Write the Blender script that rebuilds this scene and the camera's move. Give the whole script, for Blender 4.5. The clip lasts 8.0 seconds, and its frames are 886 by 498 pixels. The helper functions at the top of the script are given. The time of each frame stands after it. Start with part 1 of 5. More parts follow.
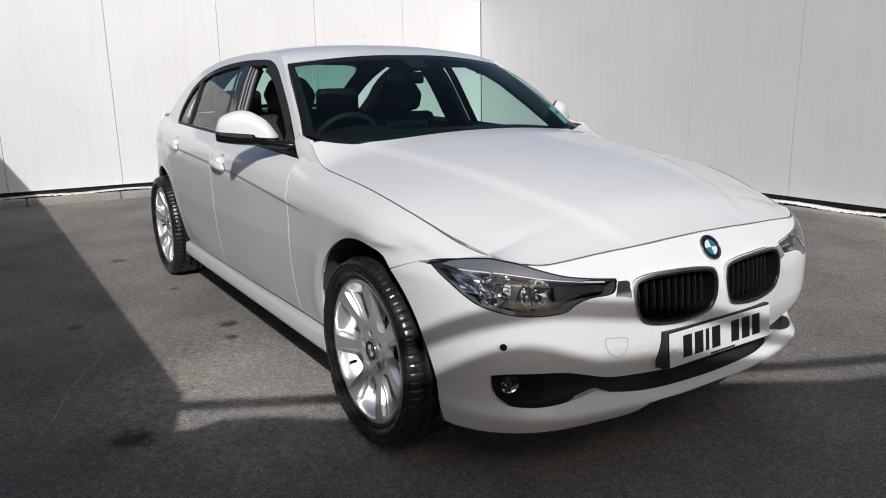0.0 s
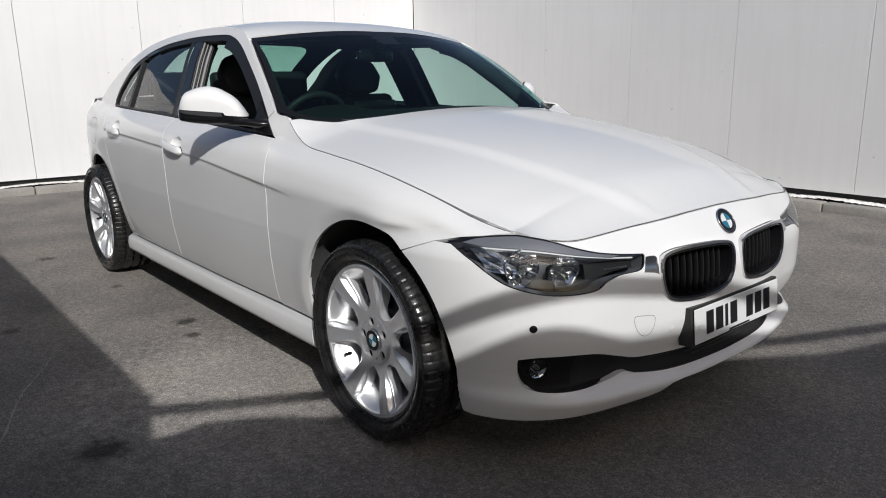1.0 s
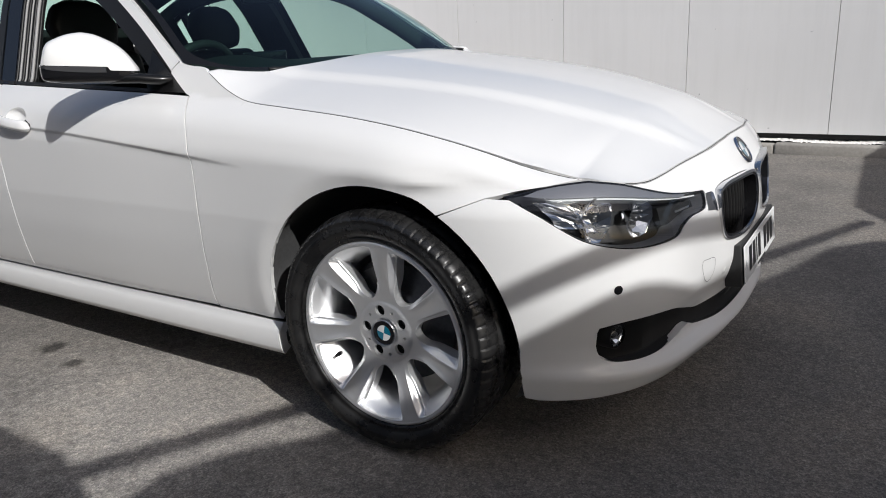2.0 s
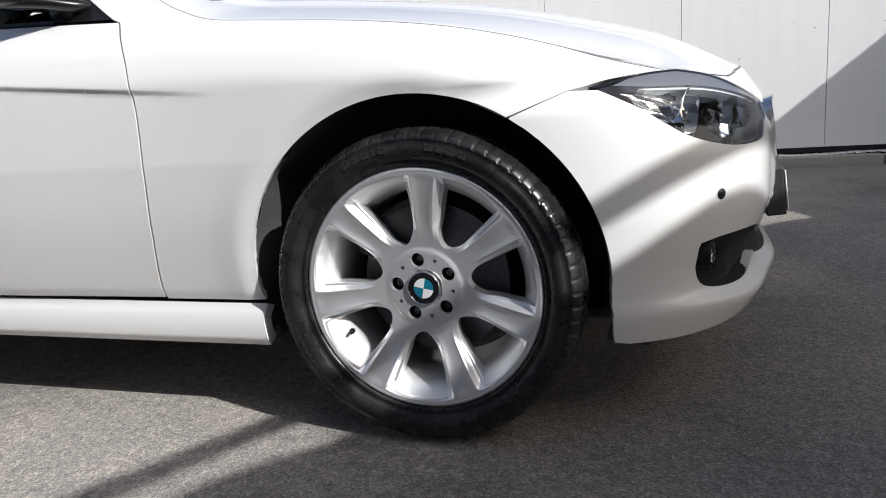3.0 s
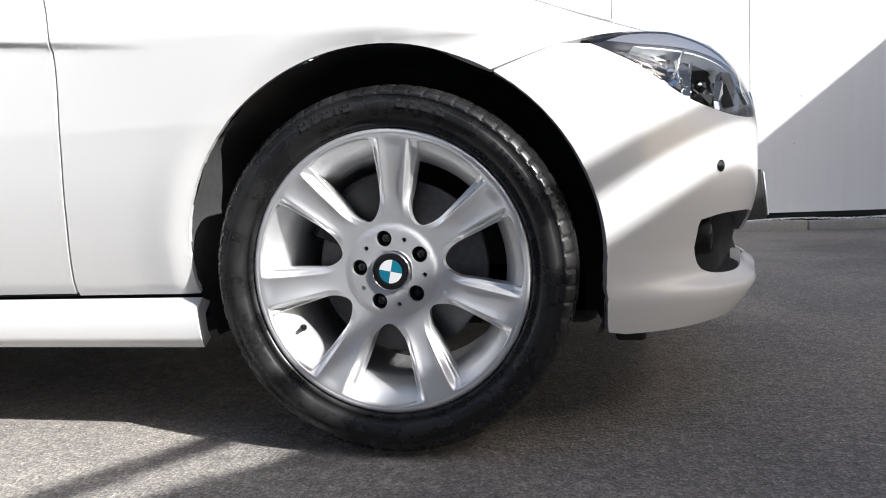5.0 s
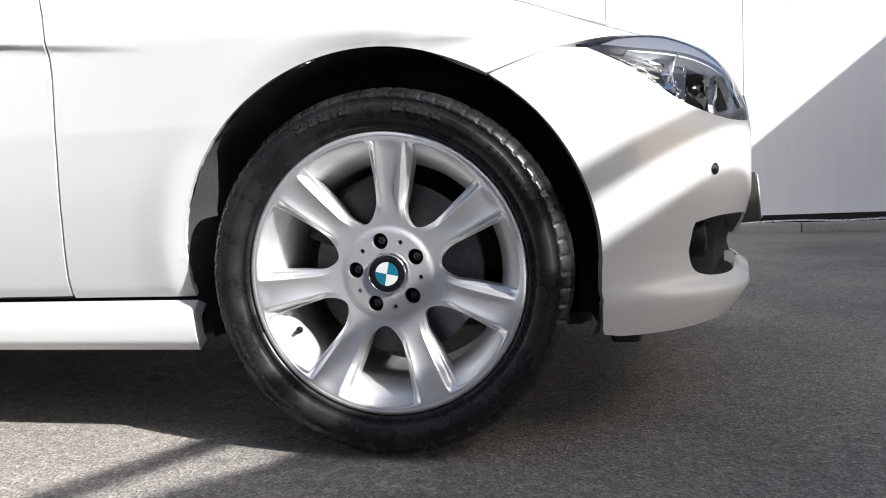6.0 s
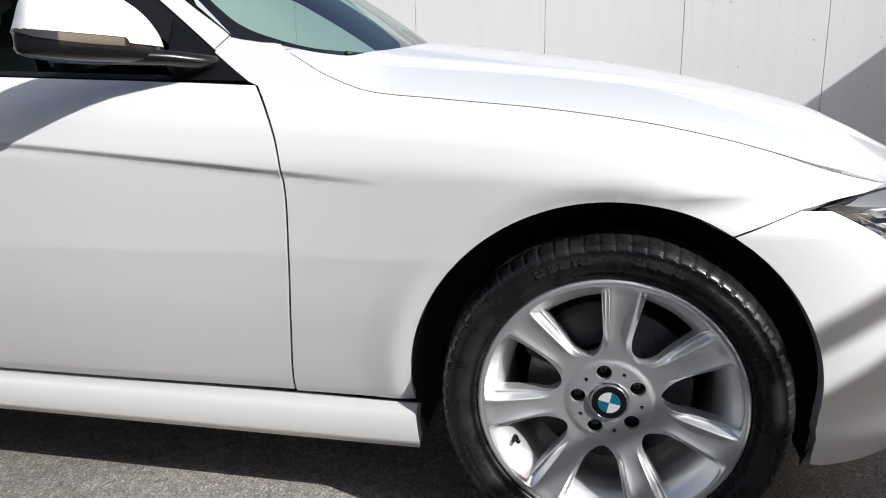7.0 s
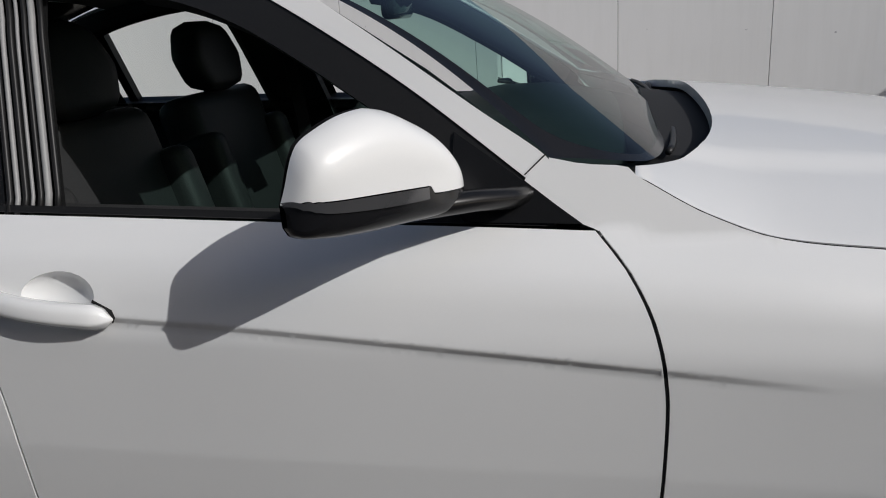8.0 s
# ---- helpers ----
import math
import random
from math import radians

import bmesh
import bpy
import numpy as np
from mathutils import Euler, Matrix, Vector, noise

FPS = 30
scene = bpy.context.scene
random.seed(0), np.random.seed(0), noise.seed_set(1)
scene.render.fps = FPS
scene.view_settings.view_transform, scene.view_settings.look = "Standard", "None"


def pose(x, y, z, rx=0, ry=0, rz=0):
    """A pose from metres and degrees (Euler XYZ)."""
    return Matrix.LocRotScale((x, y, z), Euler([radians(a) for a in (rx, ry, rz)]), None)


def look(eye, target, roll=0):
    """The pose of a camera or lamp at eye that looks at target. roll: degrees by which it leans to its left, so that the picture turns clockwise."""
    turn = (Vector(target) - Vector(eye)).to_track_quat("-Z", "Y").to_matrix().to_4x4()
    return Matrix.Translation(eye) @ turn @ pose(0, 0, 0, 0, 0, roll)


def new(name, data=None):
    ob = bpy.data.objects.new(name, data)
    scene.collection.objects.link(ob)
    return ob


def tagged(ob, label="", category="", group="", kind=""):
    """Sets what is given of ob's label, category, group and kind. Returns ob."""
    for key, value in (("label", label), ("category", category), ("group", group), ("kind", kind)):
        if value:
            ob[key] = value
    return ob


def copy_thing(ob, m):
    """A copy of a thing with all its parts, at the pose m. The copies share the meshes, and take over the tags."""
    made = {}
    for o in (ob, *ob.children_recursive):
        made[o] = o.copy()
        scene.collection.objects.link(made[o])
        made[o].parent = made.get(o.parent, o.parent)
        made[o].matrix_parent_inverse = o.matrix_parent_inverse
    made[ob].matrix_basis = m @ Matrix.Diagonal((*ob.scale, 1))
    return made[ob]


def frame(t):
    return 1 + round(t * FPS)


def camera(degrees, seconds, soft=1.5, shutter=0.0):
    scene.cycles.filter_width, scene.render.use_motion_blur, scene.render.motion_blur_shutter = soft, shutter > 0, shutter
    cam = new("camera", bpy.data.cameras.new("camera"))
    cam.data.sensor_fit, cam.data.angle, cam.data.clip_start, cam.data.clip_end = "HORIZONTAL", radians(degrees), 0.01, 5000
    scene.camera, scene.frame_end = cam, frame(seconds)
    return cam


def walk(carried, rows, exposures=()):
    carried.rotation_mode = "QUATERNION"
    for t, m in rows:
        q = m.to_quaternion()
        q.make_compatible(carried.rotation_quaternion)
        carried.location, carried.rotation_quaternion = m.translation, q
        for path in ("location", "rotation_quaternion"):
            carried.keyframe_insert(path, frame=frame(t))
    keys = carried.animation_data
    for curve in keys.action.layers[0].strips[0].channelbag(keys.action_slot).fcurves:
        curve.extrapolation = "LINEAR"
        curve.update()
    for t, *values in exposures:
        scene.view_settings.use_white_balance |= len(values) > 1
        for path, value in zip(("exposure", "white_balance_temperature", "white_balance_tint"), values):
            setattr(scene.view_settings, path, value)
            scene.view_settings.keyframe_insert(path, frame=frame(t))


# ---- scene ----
from mathutils.geometry import delaunay_2d_cdt

cam = camera(63.2, 8.0, soft=1.0)
PATH = [
    (0, (2.06, -1.891, 1.204), (0.428, -0.827, 0.753), -1.0),
    (0.5, (1.99, -1.964, 1.186), (0.39, -0.854, 0.731), -1.4),
    (1, (1.784, -2.043, 1.13), (0.291, -0.796, 0.663), -0.8),
    (1.5, (1.459, -2.122, 1.088), (0.142, -0.719, 0.545), -1.8),
    (1.7, (1.295, -2.179, 1.08), (0.089, -0.686, 0.517), -2.4),
    (2.8, (0.555, -2.199, 0.78), (-0.103, -0.371, 0.306), -3.9),
    (3, (0.474, -2.175, 0.688), (-0.126, -0.309, 0.292), -4.0),
    (3.5, (0.376, -2.11, 0.53), (-0.16, -0.194, 0.328), -3.8),
    (4, (0.357, -2.065, 0.482), (-0.095, -0.125, 0.308), -2.7),
    (4.5, (0.344, -2.053, 0.468), (-0.07, -0.104, 0.293), -2.5),
    (6, (0.338, -2.058, 0.469), (-0.043, -0.102, 0.303), -2.5),
    (6.5, (0.279, -2.115, 0.588), (-0.132, -0.167, 0.391), -2.2),
    (6.8, (0.095, -2.142, 0.805), (-0.308, -0.226, 0.395), -1.4),
    (7, (-0.026, -2.115, 0.945), (-0.452, -0.225, 0.448), -1.3),
    (7.2, (-0.097, -2.005, 1.105), (-0.64, -0.187, 0.47), -2.6),
    (7.5, (-0.307, -1.898, 1.212), (-0.847, -0.107, 0.504), -4.4),
    (7.7, (-0.469, -1.834, 1.22), (-0.967, -0.026, 0.527), -4.3),
    (8, (-0.689, -1.721, 1.2), (-1.116, 0.133, 0.585), -4.4),
]
walk(cam, [(t, look(eye, target, roll)) for t, eye, target, roll in PATH],
     exposures=[(0.0, -0.66, 6310, 10), (1.5, -0.53, 6310, 10), (3.0, 0.14, 6310, 10), (3.5, 0.43, 6310, 10), (4.5, 0.73, 6310, 10), (6.0, 0.75, 6310, 10), (6.5, 0.5, 6310, 10), (7.0, 0.07, 6310, 10), (7.5, -0.52, 6310, 10), (8.0, -0.88, 6310, 10)])

# ---- world, sun ----
TO_GROUND = Vector((-1.30, 0.62, -1.0))          # the way the sunlight travels
SUN_ELEVATION = math.atan2(1.0, math.hypot(1.30, 0.62))
SUN_AZIMUTH = math.atan2(1.30, -0.62)             # from +y towards +x
world = bpy.data.worlds.new("sky")
scene.world = world
world.use_nodes = True
_wn, _wl = world.node_tree.nodes, world.node_tree.links
_sky = _wn.new("ShaderNodeTexSky")
_sky.sky_type, _sky.sun_disc = "NISHITA", False
_sky.sun_elevation, _sky.sun_rotation = SUN_ELEVATION, SUN_AZIMUTH
_sky.air_density, _sky.dust_density, _sky.ozone_density = 0.8, 3.0, 0.4
_wl.new(_sky.outputs[0], _wn["Background"].inputs[0])
_wn["Background"].inputs[1].default_value = 0.128
sun = new("sun", bpy.data.lights.new("sun", "SUN"))
sun.data.energy, sun.data.angle, sun.data.color = 4.95, radians(0.36), (1.0, 0.978, 0.94)
sun.matrix_world = look((6, -4, 8), Vector((6, -4, 8)) + TO_GROUND)


# ---- materials ----
def material(name, color, rough=0.5, metal=0.0, coat=0.0, spec=0.5):
    m = bpy.data.materials.new(name)
    m.use_nodes = True
    b = m.node_tree.nodes["Principled BSDF"]
    b.inputs["Base Color"].default_value = (*color, 1)
    b.inputs["Roughness"].default_value = rough
    b.inputs["Metallic"].default_value = metal
    b.inputs["Coat Weight"].default_value = coat
    b.inputs["Coat Roughness"].default_value = 0.04
    b.inputs["Specular IOR Level"].default_value = spec
    return m


def node(m, kind, **values):
    n = m.node_tree.nodes.new(kind)
    for key, value in values.items():
        n.inputs[key.replace("_", " ")].default_value = value
    return n


def wire(m, a, b):
    m.node_tree.links.new(a, b)


def object_coords(m):
    return m.node_tree.nodes.new("ShaderNodeTexCoord").outputs["Object"]


def noise_of(m, scale, detail=4.0, rough=0.6, coords=None):
    n = node(m, "ShaderNodeTexNoise", Scale=scale, Detail=detail, Roughness=rough)
    wire(m, coords or object_coords(m), n.inputs["Vector"])
    return n.outputs["Fac"]


def ramp_of(m, fac, stops):
    r = m.node_tree.nodes.new("ShaderNodeValToRGB")
    while len(r.color_ramp.elements) < len(stops):
        r.color_ramp.elements.new(0.5)
    for e, (pos, c) in zip(r.color_ramp.elements, stops):
        e.position, e.color = pos, (*c, 1)
    wire(m, fac, r.inputs[0])
    return r.outputs["Color"]


def mix_of(m, fac, a, b, blend="MIX"):
    n = m.node_tree.nodes.new("ShaderNodeMix")
    n.data_type, n.blend_type = "RGBA", blend
    for sock, v in ((n.inputs[0], fac), (n.inputs[6], a), (n.inputs[7], b)):
        if isinstance(v, bpy.types.NodeSocket):
            wire(m, v, sock)
        else:
            sock.default_value = v
    return n.outputs[2]


def bump_of(m, height, strength, distance=0.01):
    b = node(m, "ShaderNodeBump", Strength=strength, Distance=distance)
    wire(m, height, b.inputs["Height"])
    wire(m, b.outputs[0], m.node_tree.nodes["Principled BSDF"].inputs["Normal"])


def bsdf(m):
    return m.node_tree.nodes["Principled BSDF"]


def grainy(name, color, rough, spread=0.12, scale=60, bump=0.1, **kw):
    """A plain colour with fine grain and a slow drift."""
    m = material(name, color, rough, **kw)
    fine, slow = noise_of(m, scale), noise_of(m, 2.5, 3)
    lo, hi = tuple(c * (1 - spread) for c in color), tuple(min(1, c * (1 + spread)) for c in color)
    c = mix_of(m, 0.5, ramp_of(m, fine, [(0.3, lo), (0.7, hi)]), ramp_of(m, slow, [(0.3, lo), (0.7, hi)]))
    wire(m, c, bsdf(m).inputs["Base Color"])
    if bump:
        bump_of(m, fine, bump, 0.002)
    return m


def asphalt_material():
    m = material("asphalt", (0.12, 0.11, 0.10), 0.92, spec=0.2)
    fine, mid, slow = noise_of(m, 210, 4, 0.75), noise_of(m, 34, 6, 0.72), noise_of(m, 1.3, 6, 0.6)
    stones = node(m, "ShaderNodeTexVoronoi", Scale=150.0)
    wire(m, object_coords(m), stones.inputs["Vector"])
    base = ramp_of(m, fine, [(0.30, (0.142, 0.138, 0.134)), (0.50, (0.256, 0.248, 0.241)), (0.70, (0.455, 0.44, 0.427))])
    grit = ramp_of(m, stones.outputs["Color"], [(0.15, (0.72, 0.72, 0.72)), (0.6, (0.99, 0.985, 0.98)), (0.95, (1.36, 1.34, 1.31))])
    c = mix_of(m, 1.0, base, grit, "MULTIPLY")
    dust = ramp_of(m, slow, [(0.30, (0.66, 0.65, 0.64)), (0.5, (0.95, 0.93, 0.90)), (0.72, (1.22, 1.14, 1.04))])
    c = mix_of(m, 1.0, c, dust, "MULTIPLY")
    patch = ramp_of(m, mid, [(0.34, (0.78, 0.78, 0.78)), (0.64, (1.14, 1.12, 1.08))])
    c = mix_of(m, 1.0, c, patch, "MULTIPLY")
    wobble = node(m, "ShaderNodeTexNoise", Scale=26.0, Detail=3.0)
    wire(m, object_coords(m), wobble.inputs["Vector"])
    # seven dark spots; the last, wide one is pale dust brightened to look sunlit
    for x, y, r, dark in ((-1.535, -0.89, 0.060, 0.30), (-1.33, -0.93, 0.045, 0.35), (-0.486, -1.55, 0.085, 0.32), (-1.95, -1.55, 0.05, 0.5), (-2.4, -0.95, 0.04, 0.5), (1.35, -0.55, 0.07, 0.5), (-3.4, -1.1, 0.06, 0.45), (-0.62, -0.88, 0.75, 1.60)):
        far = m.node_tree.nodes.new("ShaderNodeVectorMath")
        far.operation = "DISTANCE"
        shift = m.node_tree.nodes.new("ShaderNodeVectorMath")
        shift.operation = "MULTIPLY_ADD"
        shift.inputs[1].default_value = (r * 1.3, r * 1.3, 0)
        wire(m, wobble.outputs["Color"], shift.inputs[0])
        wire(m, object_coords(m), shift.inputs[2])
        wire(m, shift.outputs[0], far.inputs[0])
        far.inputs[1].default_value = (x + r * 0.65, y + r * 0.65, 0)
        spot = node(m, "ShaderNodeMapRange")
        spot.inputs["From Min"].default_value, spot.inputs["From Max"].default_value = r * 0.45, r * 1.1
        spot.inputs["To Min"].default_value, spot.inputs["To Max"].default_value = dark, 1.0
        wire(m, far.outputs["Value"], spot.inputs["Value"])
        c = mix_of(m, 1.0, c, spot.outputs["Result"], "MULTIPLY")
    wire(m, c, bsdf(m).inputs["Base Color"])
    both_heights = node(m, "ShaderNodeMath")
    both_heights.operation = "ADD"
    wire(m, fine, both_heights.inputs[0])
    wire(m, stones.outputs["Distance"], both_heights.inputs[1])
    bump_of(m, both_heights.outputs[0], 0.8, 0.005)
    return m


def wall_material():
    m = material("wall paint", (0.8, 0.8, 0.8), 0.42)
    coords = object_coords(m)
    stretch = node(m, "ShaderNodeMapping", Scale=(5.0, 5.0, 0.35))
    wire(m, coords, stretch.inputs["Vector"])
    streak = noise_of(m, 2.4, 5, 0.65, stretch.outputs[0])
    slow = noise_of(m, 0.9, 3, 0.5)
    c = mix_of(m, 0.5, ramp_of(m, streak, [(0.25, (0.69, 0.69, 0.685)), (0.55, (0.755, 0.755, 0.755))]),
               ramp_of(m, slow, [(0.3, (0.70, 0.70, 0.70)), (0.7, (0.785, 0.785, 0.785))]))
    chips = noise_of(m, 21, 2, 0.4)
    c = mix_of(m, ramp_of(m, chips, [(0.775, (0, 0, 0)), (0.80, (1, 1, 1))]), c, (0.42, 0.42, 0.43, 1))
    wire(m, c, bsdf(m).inputs["Base Color"])
    bump_of(m, slow, 0.12, 0.02)
    return m


def paint_material():
    m = material("white car paint", (0.80, 0.80, 0.795), 0.42, coat=0.85)
    fine, slow = noise_of(m, 900, 2), noise_of(m, 3.0, 4)
    c = mix_of(m, 0.5, ramp_of(m, fine, [(0.3, (0.785, 0.785, 0.78)), (0.7, (0.82, 0.82, 0.815))]),
               ramp_of(m, slow, [(0.3, (0.785, 0.785, 0.78)), (0.7, (0.81, 0.81, 0.805))]))
    wire(m, c, bsdf(m).inputs["Base Color"])
    return m


def glass_material(name, color, rough=0.0):
    """A thin pane: light passes straight through, tinted, with a mirror gloss at grazing angles."""
    m = bpy.data.materials.new(name)
    m.use_nodes = True
    nt = m.node_tree
    nt.nodes.remove(nt.nodes["Principled BSDF"])
    clear, gloss, mix = nt.nodes.new("ShaderNodeBsdfTransparent"), nt.nodes.new("ShaderNodeBsdfGlossy"), nt.nodes.new("ShaderNodeMixShader")
    facing, power, scale = nt.nodes.new("ShaderNodeLayerWeight"), nt.nodes.new("ShaderNodeMath"), nt.nodes.new("ShaderNodeMath")
    facing.inputs["Blend"].default_value = 0.5
    power.operation, scale.operation = "POWER", "MULTIPLY_ADD"
    power.inputs[1].default_value = 4.5
    scale.inputs[1].default_value, scale.inputs[2].default_value = 0.85, 0.055
    wire(m, facing.outputs["Facing"], power.inputs[0])
    wire(m, power.outputs[0], scale.inputs[0])
    clear.inputs[0].default_value = (*color, 1)
    gloss.inputs["Roughness"].default_value = rough
    wire(m, scale.outputs[0], mix.inputs[0])
    wire(m, clear.outputs[0], mix.inputs[1])
    wire(m, gloss.outputs[0], mix.inputs[2])
    wire(m, mix.outputs[0], nt.nodes["Material Output"].inputs["Surface"])
    return m


def tyre_material():
    m = material("tyre rubber", (0.010, 0.010, 0.011), 0.5, spec=0.5)
    slow, fine = noise_of(m, 14, 4, 0.7), noise_of(m, 240, 2)
    wire(m, ramp_of(m, slow, [(0.35, (0.010, 0.010, 0.0105)), (0.70, (0.024, 0.0237, 0.0235))]), bsdf(m).inputs["Base Color"])
    wire(m, ramp_of(m, slow, [(0.38, (0.13, 0.13, 0.13)), (0.62, (0.44, 0.44, 0.44))]), bsdf(m).inputs["Roughness"])
    bump_of(m, fine, 0.12, 0.001)
    return m


PAINT = paint_material()
ASPHALT, WALL = asphalt_material(), wall_material()
KERB = grainy("kerb concrete", (0.30, 0.285, 0.26), 0.9, 0.25, 45, 0.5)
GRAVEL = grainy("white gravel", (0.80, 0.78, 0.74), 0.85, 0.25, 80, 0.3)
CASTER_GREY = grainy("shade caster grey", (0.34, 0.34, 0.345), 0.85, 0.15, 20, 0.3)
STEEL = grainy("grey painted steel", (0.20, 0.20, 0.21), 0.5, 0.1, 40, 0.05)
DARK_GAP = material("shut line shadow black", (0.010, 0.010, 0.011), 0.8)
TRIM = grainy("satin black trim", (0.014, 0.014, 0.0145), 0.42, 0.2, 300, 0.04, spec=0.3)
MIRROR_BLACK = grainy("smooth black mirror plastic", (0.008, 0.008, 0.0085), 0.26, 0.15, 300, 0.0, spec=0.4)
GLOSS_BLACK = material("gloss black plastic", (0.009, 0.009, 0.010), 0.10)
PLASTIC = grainy("grained black plastic", (0.024, 0.024, 0.024), 0.62, 0.25, 400, 0.25)
LINER = grainy("wheel arch liner felt", (0.065, 0.065, 0.066), 0.95, 0.3, 90, 0.4)
CHROME = material("chrome", (0.80, 0.80, 0.81), 0.09, 1.0)
ALLOY = grainy("silver alloy lacquer", (0.92, 0.925, 0.935), 0.40, 0.04, 500, 0.02, metal=0.80, coat=0.35)
STEEL_DISC = grainy("brushed brake steel", (0.16, 0.16, 0.165), 0.40, 0.25, 90, 0.1, metal=0.9)
CALIPER = grainy("caliper cast iron", (0.045, 0.045, 0.047), 0.5, 0.25, 70, 0.2, metal=0.4)
RUBBER = tyre_material()
GLASS_GREEN = glass_material("green tinted windscreen glass", (0.44, 0.65, 0.585))
GLASS_DARK = glass_material("tinted side glass", (0.84, 0.88, 0.87))
GLASS_CLEAR = glass_material("clear lamp lens", (0.93, 0.95, 0.96))
LEATHER = grainy("black leather", (0.028, 0.028, 0.0285), 0.50, 0.25, 220, 0.3, spec=0.25)
FABRIC = grainy("anthracite cloth", (0.030, 0.030, 0.032), 0.85, 0.3, 500, 0.3)
HEADLINER = grainy("anthracite roof lining", (0.035, 0.034, 0.034), 0.9, 0.1, 300, 0.1)
PLATE_WHITE = grainy("reflective plate white", (0.74, 0.75, 0.75), 0.35, 0.04, 120, 0.02)
BAR_BLACK = material("plate black", (0.012, 0.012, 0.013), 0.4)
BADGE_BLUE = material("badge blue enamel", (0.010, 0.155, 0.24), 0.18, coat=1.0)
BADGE_WHITE = material("badge white enamel", (0.75, 0.76, 0.76), 0.2, coat=1.0)
PAPER = grainy("printed white paper", (0.72, 0.73, 0.73), 0.6, 0.08, 60, 0.0)
GREEN_INK = material("green print", (0.12, 0.42, 0.36), 0.6)
FACET = material("bright lamp facets", (0.90, 0.91, 0.92), 0.07, 1.0)
DASH = grainy("dusty black dashboard", (0.020, 0.020, 0.021), 0.6, 0.2, 300, 0.2, spec=0.3)
LAMP_COVER = material("grey lamp cover", (0.20, 0.20, 0.22), 0.30, 0.2)
SLAT = material("matt black slat", (0.006, 0.006, 0.0065), 0.6, spec=0.3)
SATIN = material("satin chrome", (0.72, 0.72, 0.725), 0.16, 1.0)
INDICATOR = material("clear indicator lens", (0.12, 0.12, 0.125), 0.08, 0.6, coat=1.0)
RED_LENS = material("red lamp lens", (0.42, 0.01, 0.012), 0.12, coat=1.0)
LAMP_INNER = material("lamp inner bezel", (0.070, 0.070, 0.074), 0.28, 0.4)


# ---- building helpers ----
def obj(name, bm, mat, parent=None, label="", smooth=True):
    me = bpy.data.meshes.new(name)
    bm.to_mesh(me)
    bm.free()
    for p in me.polygons:
        p.use_smooth = smooth
    me.materials.append(mat)
    ob = new(name, me)
    ob.parent = parent
    return tagged(ob, label)


def part(name, bm, mat, parent, label="", smooth=True):
    return obj(name, bm, mat, parent, label, smooth)


def thing(name, label, category, group="", kind=""):
    return tagged(new(name), label, category, group, kind)


def box(bm, lo, hi, bevel=0.0, segments=2):
    lo, hi = Vector(lo), Vector(hi)
    m = Matrix.Translation((lo + hi) / 2) @ Matrix.Diagonal((*(hi - lo), 1))
    vs = bmesh.ops.create_cube(bm, size=1, matrix=m)["verts"]
    if bevel:
        es = list({e for v in vs for e in v.link_edges})
        bmesh.ops.bevel(bm, geom=es, offset=bevel, segments=segments, profile=0.5, affect="EDGES")
    return bm


def tube(bm, pts, radius, sides=10):
    """A round bar along a line of points; radius may be a list."""
    pts = [Vector(p) for p in pts]
    radii = radius if isinstance(radius, (list, tuple)) else [radius] * len(pts)
    rings, side = [], None
    for i, p in enumerate(pts):
        d = (pts[min(i + 1, len(pts) - 1)] - pts[max(i - 1, 0)]).normalized()
        side = (d.orthogonal() if side is None else (side - d * side.dot(d))).normalized()
        up = d.cross(side)
        rings.append([bm.verts.new(p + radii[i] * (side * math.cos(a) + up * math.sin(a)))
                      for a in (2 * math.pi * k / sides for k in range(sides))])
    for a, b in zip(rings, rings[1:]):
        for k in range(sides):
            bm.faces.new((a[k], a[(k + 1) % sides], b[(k + 1) % sides], b[k]))
    bm.faces.new(rings[0][::-1])
    bm.faces.new(rings[-1])
    return bm


def lathe(bm, profile, segments=64, axis=Matrix(), close=False):
    """Turns a profile of (radius, along) round the local z axis."""
    rings = []
    for k in range(segments):
        c, s = math.cos(2 * math.pi * k / segments), math.sin(2 * math.pi * k / segments)
        rings.append([bm.verts.new(axis @ Vector((r * c, r * s, h))) for r, h in profile])
    n = len(profile)
    for k in range(segments):
        a, b = rings[k], rings[(k + 1) % segments]
        for i in range(n if close else n - 1):
            j = (i + 1) % n
            bm.faces.new((a[i], b[i], b[j], a[j]))
    bmesh.ops.remove_doubles(bm, verts=bm.verts, dist=1e-5)
    return bm


def prism(bm, outline, lo, hi):
    """A plan outline of (x, y), raised from lo to hi."""
    a = [bm.verts.new((x, y, lo)) for x, y in outline]
    b = [bm.verts.new((x, y, hi)) for x, y in outline]
    for i in range(len(a)):
        j = (i + 1) % len(a)
        bm.faces.new((a[i], a[j], b[j], b[i]))
    bm.faces.new(b)
    bm.faces.new(a[::-1])
    bmesh.ops.recalc_face_normals(bm, faces=bm.faces)
    return bm


